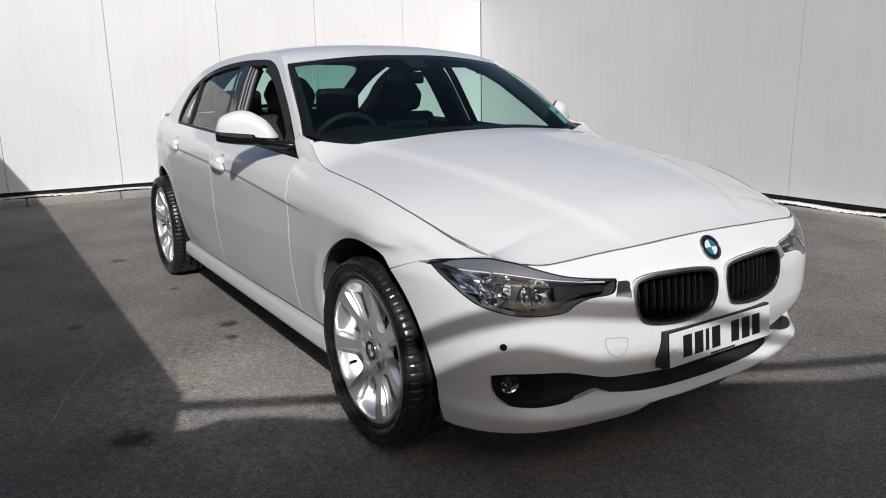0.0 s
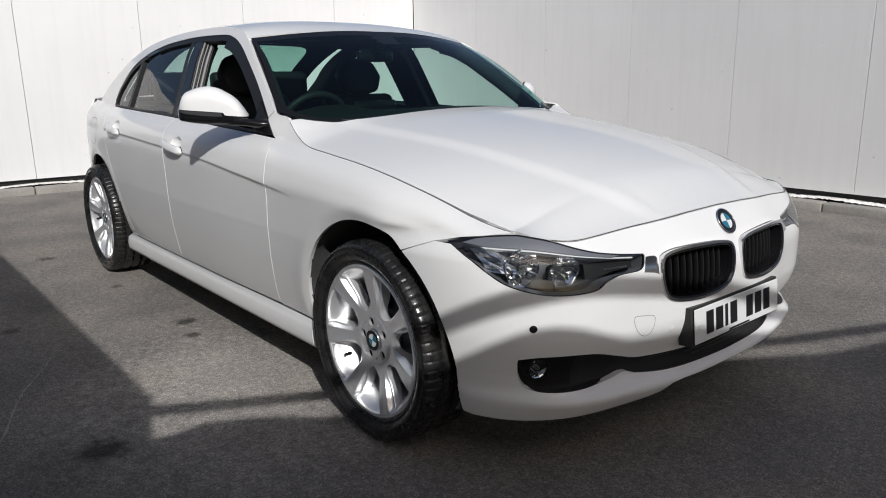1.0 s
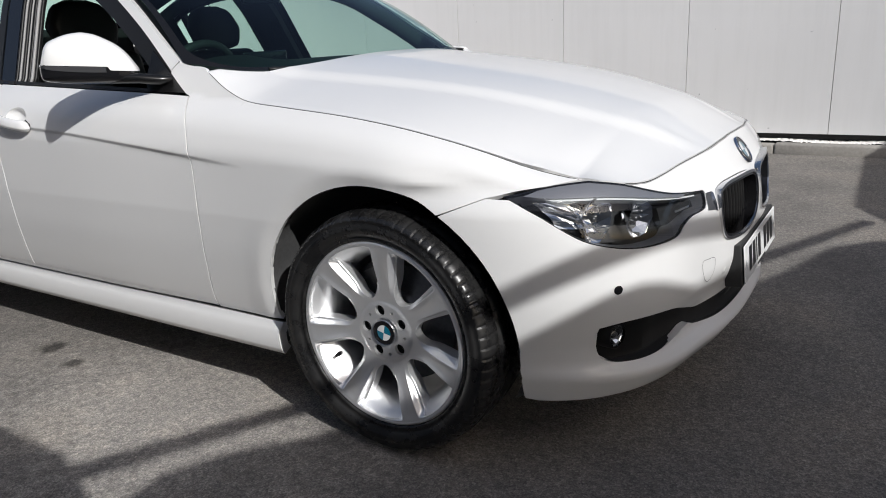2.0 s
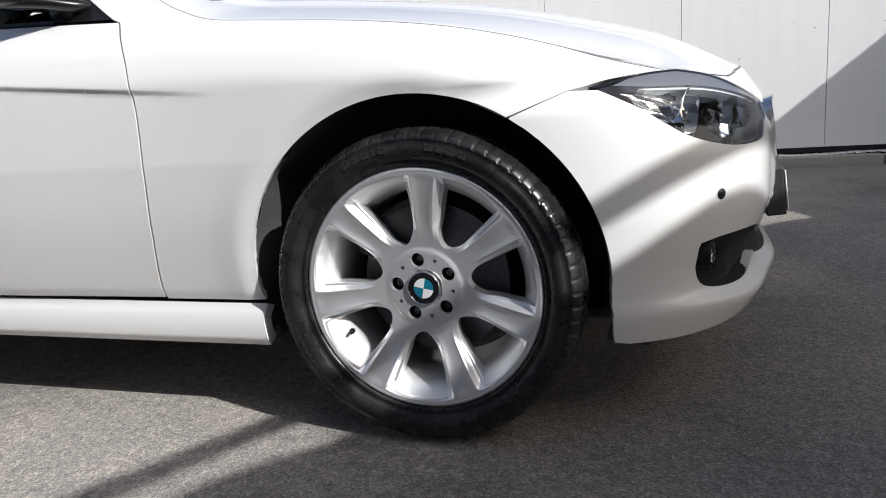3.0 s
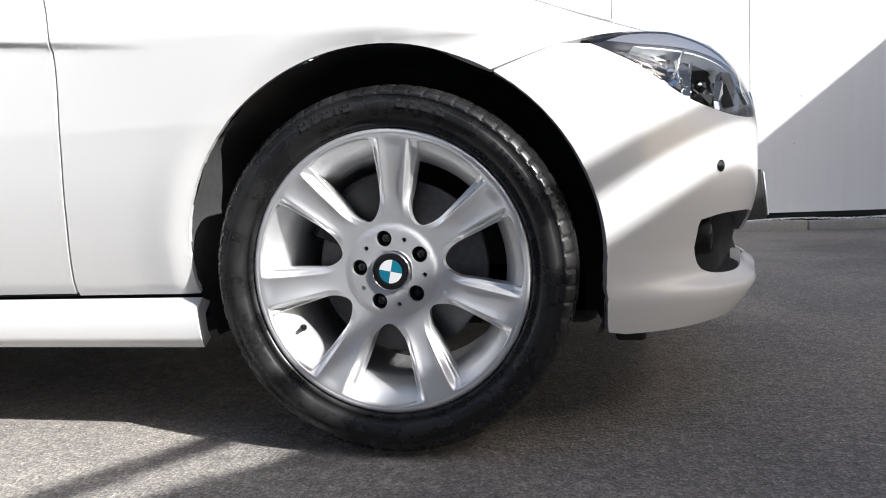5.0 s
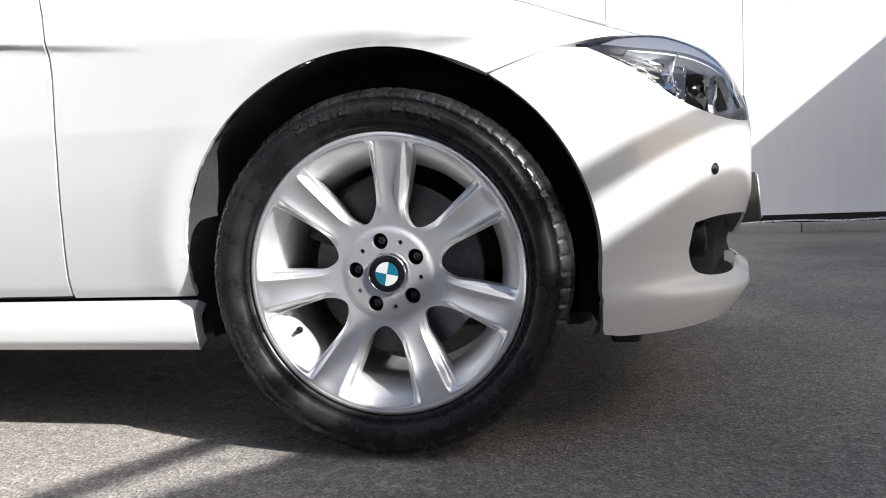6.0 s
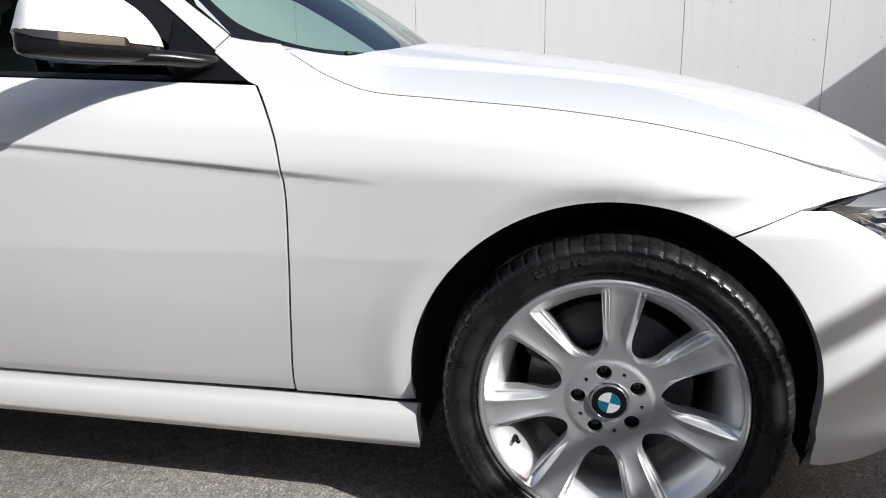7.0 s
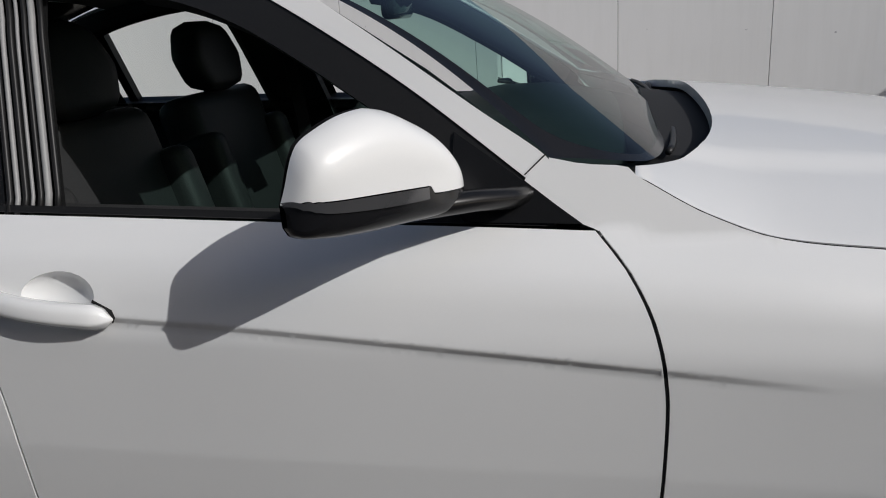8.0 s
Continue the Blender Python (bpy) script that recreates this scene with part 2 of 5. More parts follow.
def curve(*pairs):
    """A smooth monotone curve through (x, value) pairs."""
    xs, ys = np.array(sorted(pairs), float).T
    h, d = np.diff(xs), np.diff(ys) / np.diff(xs)
    m = np.zeros_like(xs)
    m[0], m[-1] = d[0], d[-1]
    for i in range(1, len(xs) - 1):
        if d[i - 1] * d[i] > 0:
            w1, w2 = 2 * h[i] + h[i - 1], h[i] + 2 * h[i - 1]
            m[i] = (w1 + w2) / (w1 / d[i - 1] + w2 / d[i])

    def f(x):
        x = np.clip(np.asarray(x, float), xs[0], xs[-1])
        i = np.clip(np.searchsorted(xs, x) - 1, 0, len(xs) - 2)
        t = (x - xs[i]) / h[i]
        return ((2 * t**3 - 3 * t**2 + 1) * ys[i] + (t**3 - 2 * t**2 + t) * h[i] * m[i]
                + (3 * t**2 - 2 * t**3) * ys[i + 1] + (t**3 - t**2) * h[i] * m[i + 1])
    return f


def spline(pts, n=8, closed=False):
    """A Catmull-Rom line through 2D points."""
    p = [np.array(q, float) for q in pts]
    k = len(p)
    out = []
    for i in range(k if closed else k - 1):
        a, b, c, d = (p[(i - 1) % k], p[i], p[(i + 1) % k], p[(i + 2) % k]) if closed else (p[max(i - 1, 0)], p[i], p[i + 1], p[min(i + 2, k - 1)])
        for t in np.linspace(0, 1, n, endpoint=False):
            out.append(0.5 * (2 * b + (c - a) * t + (2 * a - 5 * b + 4 * c - d) * t**2 + (3 * b - a - 3 * c + d) * t**3))
    if not closed:
        out.append(p[-1])
    return [tuple(q) for q in out]


def inside(poly, pts):
    poly, pts = np.array(poly), np.atleast_2d(pts)
    x, y = pts[:, 0], pts[:, 1]
    res = np.zeros(len(pts), bool)
    x0, y0 = poly[:, 0], poly[:, 1]
    x1, y1 = np.roll(x0, -1), np.roll(y0, -1)
    for a, b, c, d in zip(x0, y0, x1, y1):
        if b != d:
            res ^= ((b > y) != (d > y)) & (x < (c - a) * (y - b) / (d - b) + a)
    return res


def shrink(poly, by):
    """The closed outline, moved inwards (or outwards, if negative); by may differ from point to point."""
    p = np.array(poly)
    by = np.atleast_1d(np.asarray(by, float))[:, None]
    area = 0.5 * np.sum(p[:, 0] * np.roll(p[:, 1], -1) - np.roll(p[:, 0], -1) * p[:, 1])
    t = np.roll(p, -1, 0) - np.roll(p, 1, 0)
    t /= np.linalg.norm(t, axis=1, keepdims=True) + 1e-9
    return [tuple(q) for q in p + by * np.sign(area) * np.stack([-t[:, 1], t[:, 0]], 1)]


CENTRE = np.array((-1.5, 0.0, 0.55))


def normals_of(surf, q, e=2e-3):
    u = surf(q + np.array((e, 0))) - surf(q - np.array((e, 0)))
    v = surf(q + np.array((0, e))) - surf(q - np.array((0, e)))
    n = np.cross(u, v)
    n /= np.linalg.norm(n, axis=1, keepdims=True) + 1e-12
    mid = surf(q).mean(0) - CENTRE
    return n if (n.mean(0) @ mid) > 0 else -n


def panel(name, outline, surf, mat, parent, label="", step=0.02, holes=(), depth=0.014, flip=False, lift=0.0, rows=()):
    """A sheet cut to an outline on a surface surf(points of the plane) and turned in along its edges; flip: on the car's other side."""
    loops = [list(outline), *[list(h) for h in holes]]
    pts, edges = [], []
    for loop in loops:
        o = np.array(loop)
        fine = []
        for a, b in zip(o, np.roll(o, -1, 0)):
            k = max(1, int(np.linalg.norm(b - a) / (step * 0.8)))
            fine += [a + (b - a) * i / k for i in range(k)]
        start = len(pts)
        pts += fine
        edges += [(start + i, start + (i + 1) % len(fine)) for i in range(len(fine))]
    line = np.array(pts)
    lo, hi = np.array(outline).min(0), np.array(outline).max(0)
    gx, gy = np.meshgrid(np.arange(lo[0] + step / 2, hi[0], step), np.arange(lo[1] + step / 2, hi[1], step))
    grid = np.stack([gx.ravel(), gy.ravel()], 1)
    if len(rows):
        grid = np.concatenate([grid, np.array(rows)])
    ok = inside(outline, grid)
    for h in holes:
        ok &= ~inside(h, grid)
    grid = grid[ok]
    near = np.array([np.min(np.sum((line - g) ** 2, 1)) for g in grid]) if len(grid) else np.zeros(0)
    grid = grid[near > (0.35 * step) ** 2] if len(grid) else grid
    allp = [Vector(p) for p in [*line, *grid]]
    vs, _, faces, *_ = delaunay_2d_cdt(allp, edges, [], 0, 1e-6)
    q = np.array([tuple(v) for v in vs])
    mid = np.array([q[list(f)].mean(0) for f in faces])
    keep = inside(outline, mid)
    for h in holes:
        keep &= ~inside(h, mid)
    faces = [f for f, k in zip(faces, keep) if k]
    nrm = normals_of(surf, q)
    pos = surf(q) + nrm * lift
    if flip:
        pos, nrm = pos * (1, -1, 1), nrm * (1, -1, 1)
    tri, vote = [], 0.0
    for f in faces:
        a, b, c = (q[i] for i in f[:3])
        f = tuple(f) if (b[0] - a[0]) * (c[1] - a[1]) - (b[1] - a[1]) * (c[0] - a[0]) > 0 else tuple(reversed(f))
        a, b, c = (pos[i] for i in f[:3])
        vote += np.cross(b - a, c - a) @ nrm[f[0]]
        tri.append(f)
    if vote < 0:
        tri = [f[::-1] for f in tri]
    count = {}
    for f in tri:
        for a, b in zip(f, f[1:] + f[:1]):
            count[(a, b)] = True
    rim = [(a, b) for a, b in count if (b, a) not in count]
    verts, top = [tuple(p) for p in pos], len(tri)
    if depth:
        idx = {}
        for i in {i for e in rim for i in e}:
            idx[i] = len(verts)
            verts.append(tuple(pos[i] - nrm[i] * depth))
        for a, b in rim:
            tri.append((b, a, idx[a], idx[b]))
    me = bpy.data.meshes.new(name)
    me.from_pydata(verts, [], tri)
    for p in me.polygons:
        p.use_smooth = True
    me.materials.append(mat)
    me.update()
    loops = [tuple(nrm[i]) for f in tri[:top] for i in f]
    for f in tri[top:]:
        a, b, c = (np.array(verts[i]) for i in f[:3])
        n = np.cross(b - a, c - b)
        loops += [tuple(n / (np.linalg.norm(n) + 1e-12))] * 4
    me.normals_split_custom_set(loops)
    ob = new(name, me)
    ob.parent = parent
    return tagged(ob, label)


def both(build):
    """Runs build(flip) for the camera's side and for the far side."""
    return [build(False), build(True)]


# ---- the yard ----
def yard():
    bm = bmesh.new()
    n = 60
    for i in range(n + 1):
        for j in range(n + 1):
            x, y = -0.5 + (i / n - 0.5), 0.5 + (j / n - 0.5)
            u, v = (i / n - 0.5) * 2, (j / n - 0.5) * 2
            bm.verts.new((math.copysign(abs(u) ** 3, u) * 400 + u * 6, math.copysign(abs(v) ** 3, v) * 400 + v * 6, 0))
    bm.verts.ensure_lookup_table()
    for i in range(n):
        for j in range(n):
            k = i * (n + 1) + j
            bm.faces.new([bm.verts[q] for q in (k, k + n + 1, k + n + 2, k + 1)])
    tagged(obj("ground", bm, ASPHALT), "worn grey-brown asphalt yard with oil spots and a pale patch brightened as if sunlit", "ground", kind="structure")

    height, gap, first = 2.30, 0.0045, 0.135
    bm = box(bmesh.new(), (-6.50, 4.36, 0.09), (9.0, 4.51, height - 0.02))
    north = tagged(obj("wall_north", bm, DARK_GAP, smooth=False), "white painted sheet-panel wall with vertical joints", "wall", kind="structure")
    xs = [-6.395, -5.14, -3.98, -2.81, -1.677, -0.545, 0.58, 1.67, 2.80, 3.92, 5.04, 6.16, 7.28, 8.40]
    for a, b in zip(xs, xs[1:]):
        bm = box(bmesh.new(), (a + gap / 2, 4.32, first), (b - gap / 2, 4.36, height), 0.001, 1)
        part("panel", bm, WALL, north, smooth=False)
    # the west wall meets the north wall at a blunt angle: built along y, then turned about the corner
    turn = Matrix.Translation((-6.40, 4.32, 0)) @ Matrix.Rotation(radians(-4.29), 4, "Z")
    bm = box(bmesh.new(), (-0.19, -14.0, 0.09), (-0.04, 0.12, height - 0.02))
    bm.transform(turn)
    west = tagged(obj("wall_west", bm, DARK_GAP, smooth=False), "sunlit white sheet-panel wall with a shaded end", "wall", kind="structure")
    ys = [-0.005, -1.212, -2.421, -3.605, -4.803, -5.93, -7.10, -8.28, -9.45, -10.62, -11.79, -12.96]
    for a, b in zip(ys, ys[1:]):
        bm = box(bmesh.new(), (-0.04, b + gap / 2, first), (0.0, a - gap / 2, height), 0.001, 1)
        bm.transform(turn)
        part("panel", bm, WALL, west, smooth=False)
    for name, lo, hi in (("wall_base_north", (-6.45, 4.41, 0.0), (9.0, 4.51, 0.13)), ("wall_base_west", (-0.19, -14.0, 0.0), (-0.09, 0.08, 0.13))):
        bm = box(bmesh.new(), lo, hi)
        if name.endswith("west"):
            bm.transform(turn)
        tagged(obj(name, bm, DARK_GAP, smooth=False), "dark gap under the white wall panels", "wall base", kind="structure")

    rng = random.Random(4)
    def kerb_run(name, along_x, start, end, face):
        root = tagged(new(name), "low worn concrete kerb along the wall", "kerb", kind="structure")
        p = start
        while p < end - 0.05:
            q = min(p + 0.914, end)
            w = 0.004 + rng.random() * 0.004
            h = 0.072 + rng.random() * 0.010
            bm = bmesh.new()
            if along_x:
                box(bm, (p + w, face, -0.05), (q, face + 0.125, h), 0.014, 2)
            else:
                box(bm, (face - 0.125, p + w, -0.05), (face, q, h), 0.014, 2)
            if not along_x:
                bm.transform(turn)
            part("kerb_stone", bm, KERB, root)
            p = q
    kerb_run("kerb_north", True, -6.18, 9.0, 4.09)
    kerb_run("kerb_west", False, -14.0, -0.25, 0.23)

    for name, lo, hi in (("gravel_strip_north", (-6.3, 4.215), (9.0, 4.41)), ("gravel_strip_west", (-0.09, -14.0), (0.105, -0.1))):
        bm = bmesh.new()
        long_x = hi[0] - lo[0] > hi[1] - lo[1]
        length = (hi[0] - lo[0]) if long_x else (hi[1] - lo[1])
        nn = int(length / 0.012)
        rows = []
        for i in range(nn + 1):
            row = []
            for j in range(14):
                a, b = i / nn * length, j / 13 * 0.195
                x, y = (lo[0] + a, lo[1] + b) if long_x else (lo[0] + b, lo[1] + a)
                row.append(bm.verts.new((x, y, 0.076 + rng.random() * 0.011 + 0.006 * math.sin(a * 7.0))))
            rows.append(row)
        for r, s in zip(rows, rows[1:]):
            for j in range(13):
                bm.faces.new((r[j], s[j], s[j + 1], r[j + 1]))
        if not long_x:
            bm.transform(turn)
        bmesh.ops.recalc_face_normals(bm, faces=bm.faces)
        tagged(obj(name, bm, GRAVEL, smooth=False), "strip of pale gravel between kerb and wall", "gravel", kind="stuff")


def shade_casters():
    """Unseen casters added behind the camera to shade the yard: a long block and an open slab with a rail off its edge.
    """
    h = 3.0
    sx, sy = 1.30 * h, -0.62 * h

    def over(x, y):
        return (x + sx, y + sy)
    back = over(-0.79, -1.30)
    tip = over(-0.44, -1.415)
    bm = prism(bmesh.new(), [(-9.0, back[1]), back, tip, (tip[0], back[1] - 6), (-9.0, back[1] - 6)], 0, h)
    b = thing("shade_caster_south", "unseen pale block added to shade the yard", "building", kind="structure")
    part("wall", bm, CASTER_GREY, b, smooth=False)
    # the wanted shadow outline on the ground; over() lifts it to the added slab
    edge = [(-0.463, -1.407), (-0.447, -1.35), (-0.462, -1.235), (-0.385, -1.088), (-0.31, -0.99), (-0.235, -0.92), (-0.15, -0.76), (-0.10, -0.56), (-0.075, -0.45),
            (-0.034, -0.369), (0.014, -0.317), (0.072, -0.262), (0.126, -0.20), (0.20, 0.05), (0.40, 0.55), (0.55, 0.784), (0.655, 0.94), (0.715, 1.10), (0.84, 1.50), (1.0, 1.68), (1.16, 1.775),
            (1.05, 2.08), (0.88, 2.4), (0.84, 4.5), (0.76, 5.2), (0.68, 6.5)]
    edge = [over(*p) for p in edge]
    bm = prism(bmesh.new(), [*edge, (edge[-1][0] + 7, edge[-1][1]), (edge[0][0] + 7, edge[0][1] - 6), (edge[0][0] + 0.02, edge[0][1] - 6)], h - 0.06, h - 0.004)
    c = thing("canopy", "unseen flat slab on slim posts, added to shade the yard", "canopy", kind="structure")
    part("roof", bm, CASTER_GREY, c, smooth=False)
    for x, y in ((5.2, -2.6), (5.6, 1.0), (5.4, 4.2), (9.6, -2.6), (9.6, 1.0), (9.6, 4.2)):
        part("post", box(bmesh.new(), (x - 0.05, y - 0.05, 0), (x + 0.05, y + 0.05, h - 0.06), 0.006, 1), STEEL, c, smooth=False)
    bm = bmesh.new()
    rail = [over(*p) for p in ((-0.70, -1.40), (-0.64, -1.30), (-0.365, -0.80), (-0.13, -0.25), (0.10, 0.25), (0.36, 0.74), (0.48, 0.96), (0.66, 1.36), (0.80, 1.68), (0.98, 2.08))]
    tube(bm, [(*p, h) for p in rail], 0.027, 10)
    part("shade_rail", bm, STEEL, c)


def scuffs():
    """Pale scrapes on the asphalt."""
    pale = grainy("pale scrape", (0.33, 0.31, 0.285), 0.9, 0.35, 70, 0.3)
    rng = random.Random(9)
    for p, q, w in (((-0.62, -1.86), (-1.47, -1.50), 0.011), ((-1.58, -1.55), (-0.95, -0.72), 0.006), ((-2.5, -1.25), (-2.9, -0.95), 0.008)):
        bm = bmesh.new()
        n = 40
        a, b = Vector((*p, 0.003)), Vector((*q, 0.003))
        side = (b - a).normalized().cross(Vector((0, 0, 1)))
        rows = []
        for k in range(n + 1):
            c = a.lerp(b, k / n) + side * (0.012 * math.sin(k * 0.21) + rng.uniform(-0.002, 0.002))
            ww = w * rng.uniform(0.25, 1.0) * math.sin(math.pi * (0.04 + 0.92 * k / n)) ** 0.4
            rows.append((bm.verts.new(c - side * ww / 2), bm.verts.new(c + side * ww / 2)))
        for r, s in zip(rows, rows[1:]):
            bm.faces.new((r[0], r[1], s[1], s[0]))
        bmesh.ops.recalc_face_normals(bm, faces=bm.faces)
        tagged(obj("scrape_mark", bm, pale), "pale scrape mark on the asphalt", "scrape mark", kind="stuff")


yard()
scuffs()
shade_casters()

# ---- the car: its shape (x to the front from the front axle, y to its left) ----
WHEELBASE = 2.81
ARCH, ARCH_X, ARCH_Z = 0.378, -0.007, 0.333
seam_z = curve((-0.64, 0.980), (-0.55, 0.930), (-0.46, 0.899), (-0.33, 0.885), (-0.14, 0.866), (0.04, 0.840), (0.16, 0.814), (0.26, 0.786), (0.36, 0.752), (0.42, 0.735), (0.465, 0.7235))
belt_z = curve((-3.85, 1.02), (-3.3, 1.02), (-2.66, 0.988), (-1.8, 0.962), (-1.2, 0.938), (-0.70, 0.915), (-0.58, 0.906), (-0.46, 0.897), (-0.33, 0.885), (-0.14, 0.866), (0.04, 0.840), (0.16, 0.814), (0.26, 0.786), (0.36, 0.752), (0.42, 0.735), (0.47, 0.722))
low_y = curve((0.15, 0.818), (0.28, 0.829), (0.305, 0.842), (0.34, 0.852), (0.40, 0.865), (0.50, 0.880), (0.60, 0.888))
high_y = curve((0.0, 0.888), (0.30, 0.888), (0.52, 0.888), (0.72, 0.873), (0.86, 0.848), (0.95, 0.812), (1.0, 0.787))
taper = curve((-3.85, 0.30), (-3.7, 0.235), (-3.5, 0.16), (-3.2, 0.082), (-2.95, 0.036), (-2.8, 0.020), (-2.4, 0.006), (-2.0, 0.0), (-1.2, 0.0), (-0.5, 0.010), (-0.2, 0.008), (0.0, 0.008), (0.1, 0.012), (0.2, 0.024), (0.3, 0.042), (0.4, 0.068), (0.47, 0.098), (0.5, 0.12))
crease_z = curve((-3.7, 0.90), (-2.6, 0.872), (-1.9, 0.845), (-1.233, 0.815), (-0.83, 0.782), (-0.63, 0.763), (-0.40, 0.742))
crease_on = curve((-3.7, 0.0), (-3.0, 1.0), (-0.75, 1.0), (-0.60, 0.75), (-0.40, 0.0))


def smoothstep(t):
    t = np.clip(t, 0, 1)
    return t * t * (3 - 2 * t)


# the nose, as (sweep round the front, height): the sweep is in metres from the middle
nose_in = curve((0.15, 0.090), (0.18, 0.056), (0.205, 0.034), (0.24, 0.008), (0.258, 0.000), (0.268, 0.003), (0.285, 0.024), (0.30, 0.034), (0.335, 0.035), (0.37, 0.023), (0.41, 0.009), (0.45, 0.002), (0.55, 0.002), (0.60, 0.011), (0.64, 0.027), (0.675, 0.047), (0.70, 0.064), (0.73, 0.087), (0.78, 0.155))
flank_in = curve((0.15, 0.075), (0.19, 0.060), (0.24, 0.050), (0.30, 0.037), (0.40, 0.022), (0.50, 0.014), (0.60, 0.014), (0.65, 0.015), (0.69, 0.031), (0.74, 0.080), (0.78, 0.13))
POWER, NOSE = 3.15, 0.737


def half_width(x, z):
    """The body side: its half width at a place along the car and a height."""
    x, z = np.asarray(x, float), np.asarray(z, float)
    belt = belt_z(x)
    q = (z - 0.60) / (belt - 0.60)
    y = np.where(z < 0.60, low_y(z), high_y(np.clip(q, 0, 1)))
    above = np.clip(z - belt, 0, None)
    y = y - 0.43 * above - 0.55 * np.clip(z - 1.20, 0, None) ** 2 * 2.2
    y = y - taper(x) - 0.022 * smoothstep((x - 0.05) / 0.25) * smoothstep((1.0 - q) / 0.4)
    dz = z - crease_z(x)
    roll = np.where(dz > 0, 0.0030 * np.exp(-dz / 0.05), np.where(dz > -0.014, 0.0030 - 0.0065 * smoothstep(-dz / 0.014), -0.0035 * np.exp((dz + 0.014) / 0.07)))
    y = y + roll * crease_on(x)
    for cx in (ARCH_X, -WHEELBASE):
        r = np.hypot(x - cx, z - ARCH_Z)
        y = y + (0.0022 * (1 - smoothstep((r - 0.415) / 0.070)) - 0.0080 * np.clip(1 - (r - ARCH) / 0.040, 0, 1) ** 1.6) * np.where(z > 0.25, 1, smoothstep((z - 0.2) / 0.05)) * (np.abs(x - cx) < 0.5)
    turn = smoothstep((x - 0.05) / 0.14) * (1 - smoothstep((z - 0.680) / 0.05))
    ny = (0.888 - flank_in(z)) * (1 - np.clip(x / (NOSE - nose_in(z)), 0, 0.98) ** POWER) ** (1 / POWER)
    return y * (1 - turn) + ny * turn


def side_surf(p):
    return np.stack([p[:, 0], -half_width(p[:, 0], p[:, 1]), p[:, 1]], 1)


PHI = np.linspace(0, 1, 600) ** 2 * math.pi / 2
_arc = np.stack([NOSE * np.cos(PHI) ** (2 / POWER), 0.875 * np.sin(PHI) ** (2 / POWER)], 1)
ARC = np.concatenate([[0], np.cumsum(np.linalg.norm(np.diff(_arc, axis=0), axis=1))])


def beside_grille(y):
    """How far the nose falls back beside the grille."""
    return 0.020 * np.exp(-(((np.abs(y) - 0.41) / 0.165) ** 2))


def nose_surf(p):
    w, z = p[:, 0], p[:, 1]
    phi = np.interp(np.abs(w), ARC, PHI)
    x = (NOSE - nose_in(z)) * np.abs(np.cos(phi)) ** (2 / POWER)
    y = (0.888 - flank_in(z)) * np.sin(phi) ** (2 / POWER)
    return np.stack([x - beside_grille(y), np.where(w < 0, -y, y), z], 1)


def on_nose(y, z):
    """The sweep of the nose at a half width and height."""
    s = np.clip(abs(y) / (0.888 - flank_in(z)), 0, 1) ** (POWER / 2)
    return math.copysign(float(np.interp(math.asin(s), PHI, ARC)), y)


def on_flank(x, z):
    """The sweep of the nose at a place along the car, near the wheel arch (negative: the camera's side)."""
    c = np.clip(x / (NOSE - nose_in(z)), 0, 1) ** (POWER / 2)
    return -float(np.interp(math.acos(c), PHI, ARC))


def arch_x(z, side=1, cx=ARCH_X):
    return cx + side * math.sqrt(max(ARCH**2 - (z - ARCH_Z) ** 2, 1e-6))


def mirror_loop(loop):
    return [(-a, b) for a, b in loop][::-1]


car = thing("car", "white four-door saloon car, parked, front windows down", "car")

# hood
hood_mid = curve((-0.60, 1.006), (-0.45, 0.990), (-0.2, 0.958), (0.0, 0.928), (0.2, 0.889), (0.4, 0.837), (0.54, 0.789), (0.64, 0.749), (0.72, 0.705))
hood_ridge = curve((-0.62, 0.56), (-0.3, 0.52), (0.1, 0.45), (0.4, 0.37), (0.65, 0.26))


nose_top = curve((0.0, 0.7345), (0.15, 0.7320), (0.30, 0.7240), (0.42, 0.717), (0.52, 0.7095), (0.595, 0.7045), (0.648, 0.709), (0.69, 0.7195), (0.72, 0.722))


def hood_front(y):
    y = np.abs(np.asarray(y, float))
    z = nose_top(y)
    return (NOSE - nose_in(z)) * (1 - np.clip(y / (0.888 - flank_in(z)), 0, 0.999) ** POWER) ** (1 / POWER) - 0.004 - beside_grille(y)


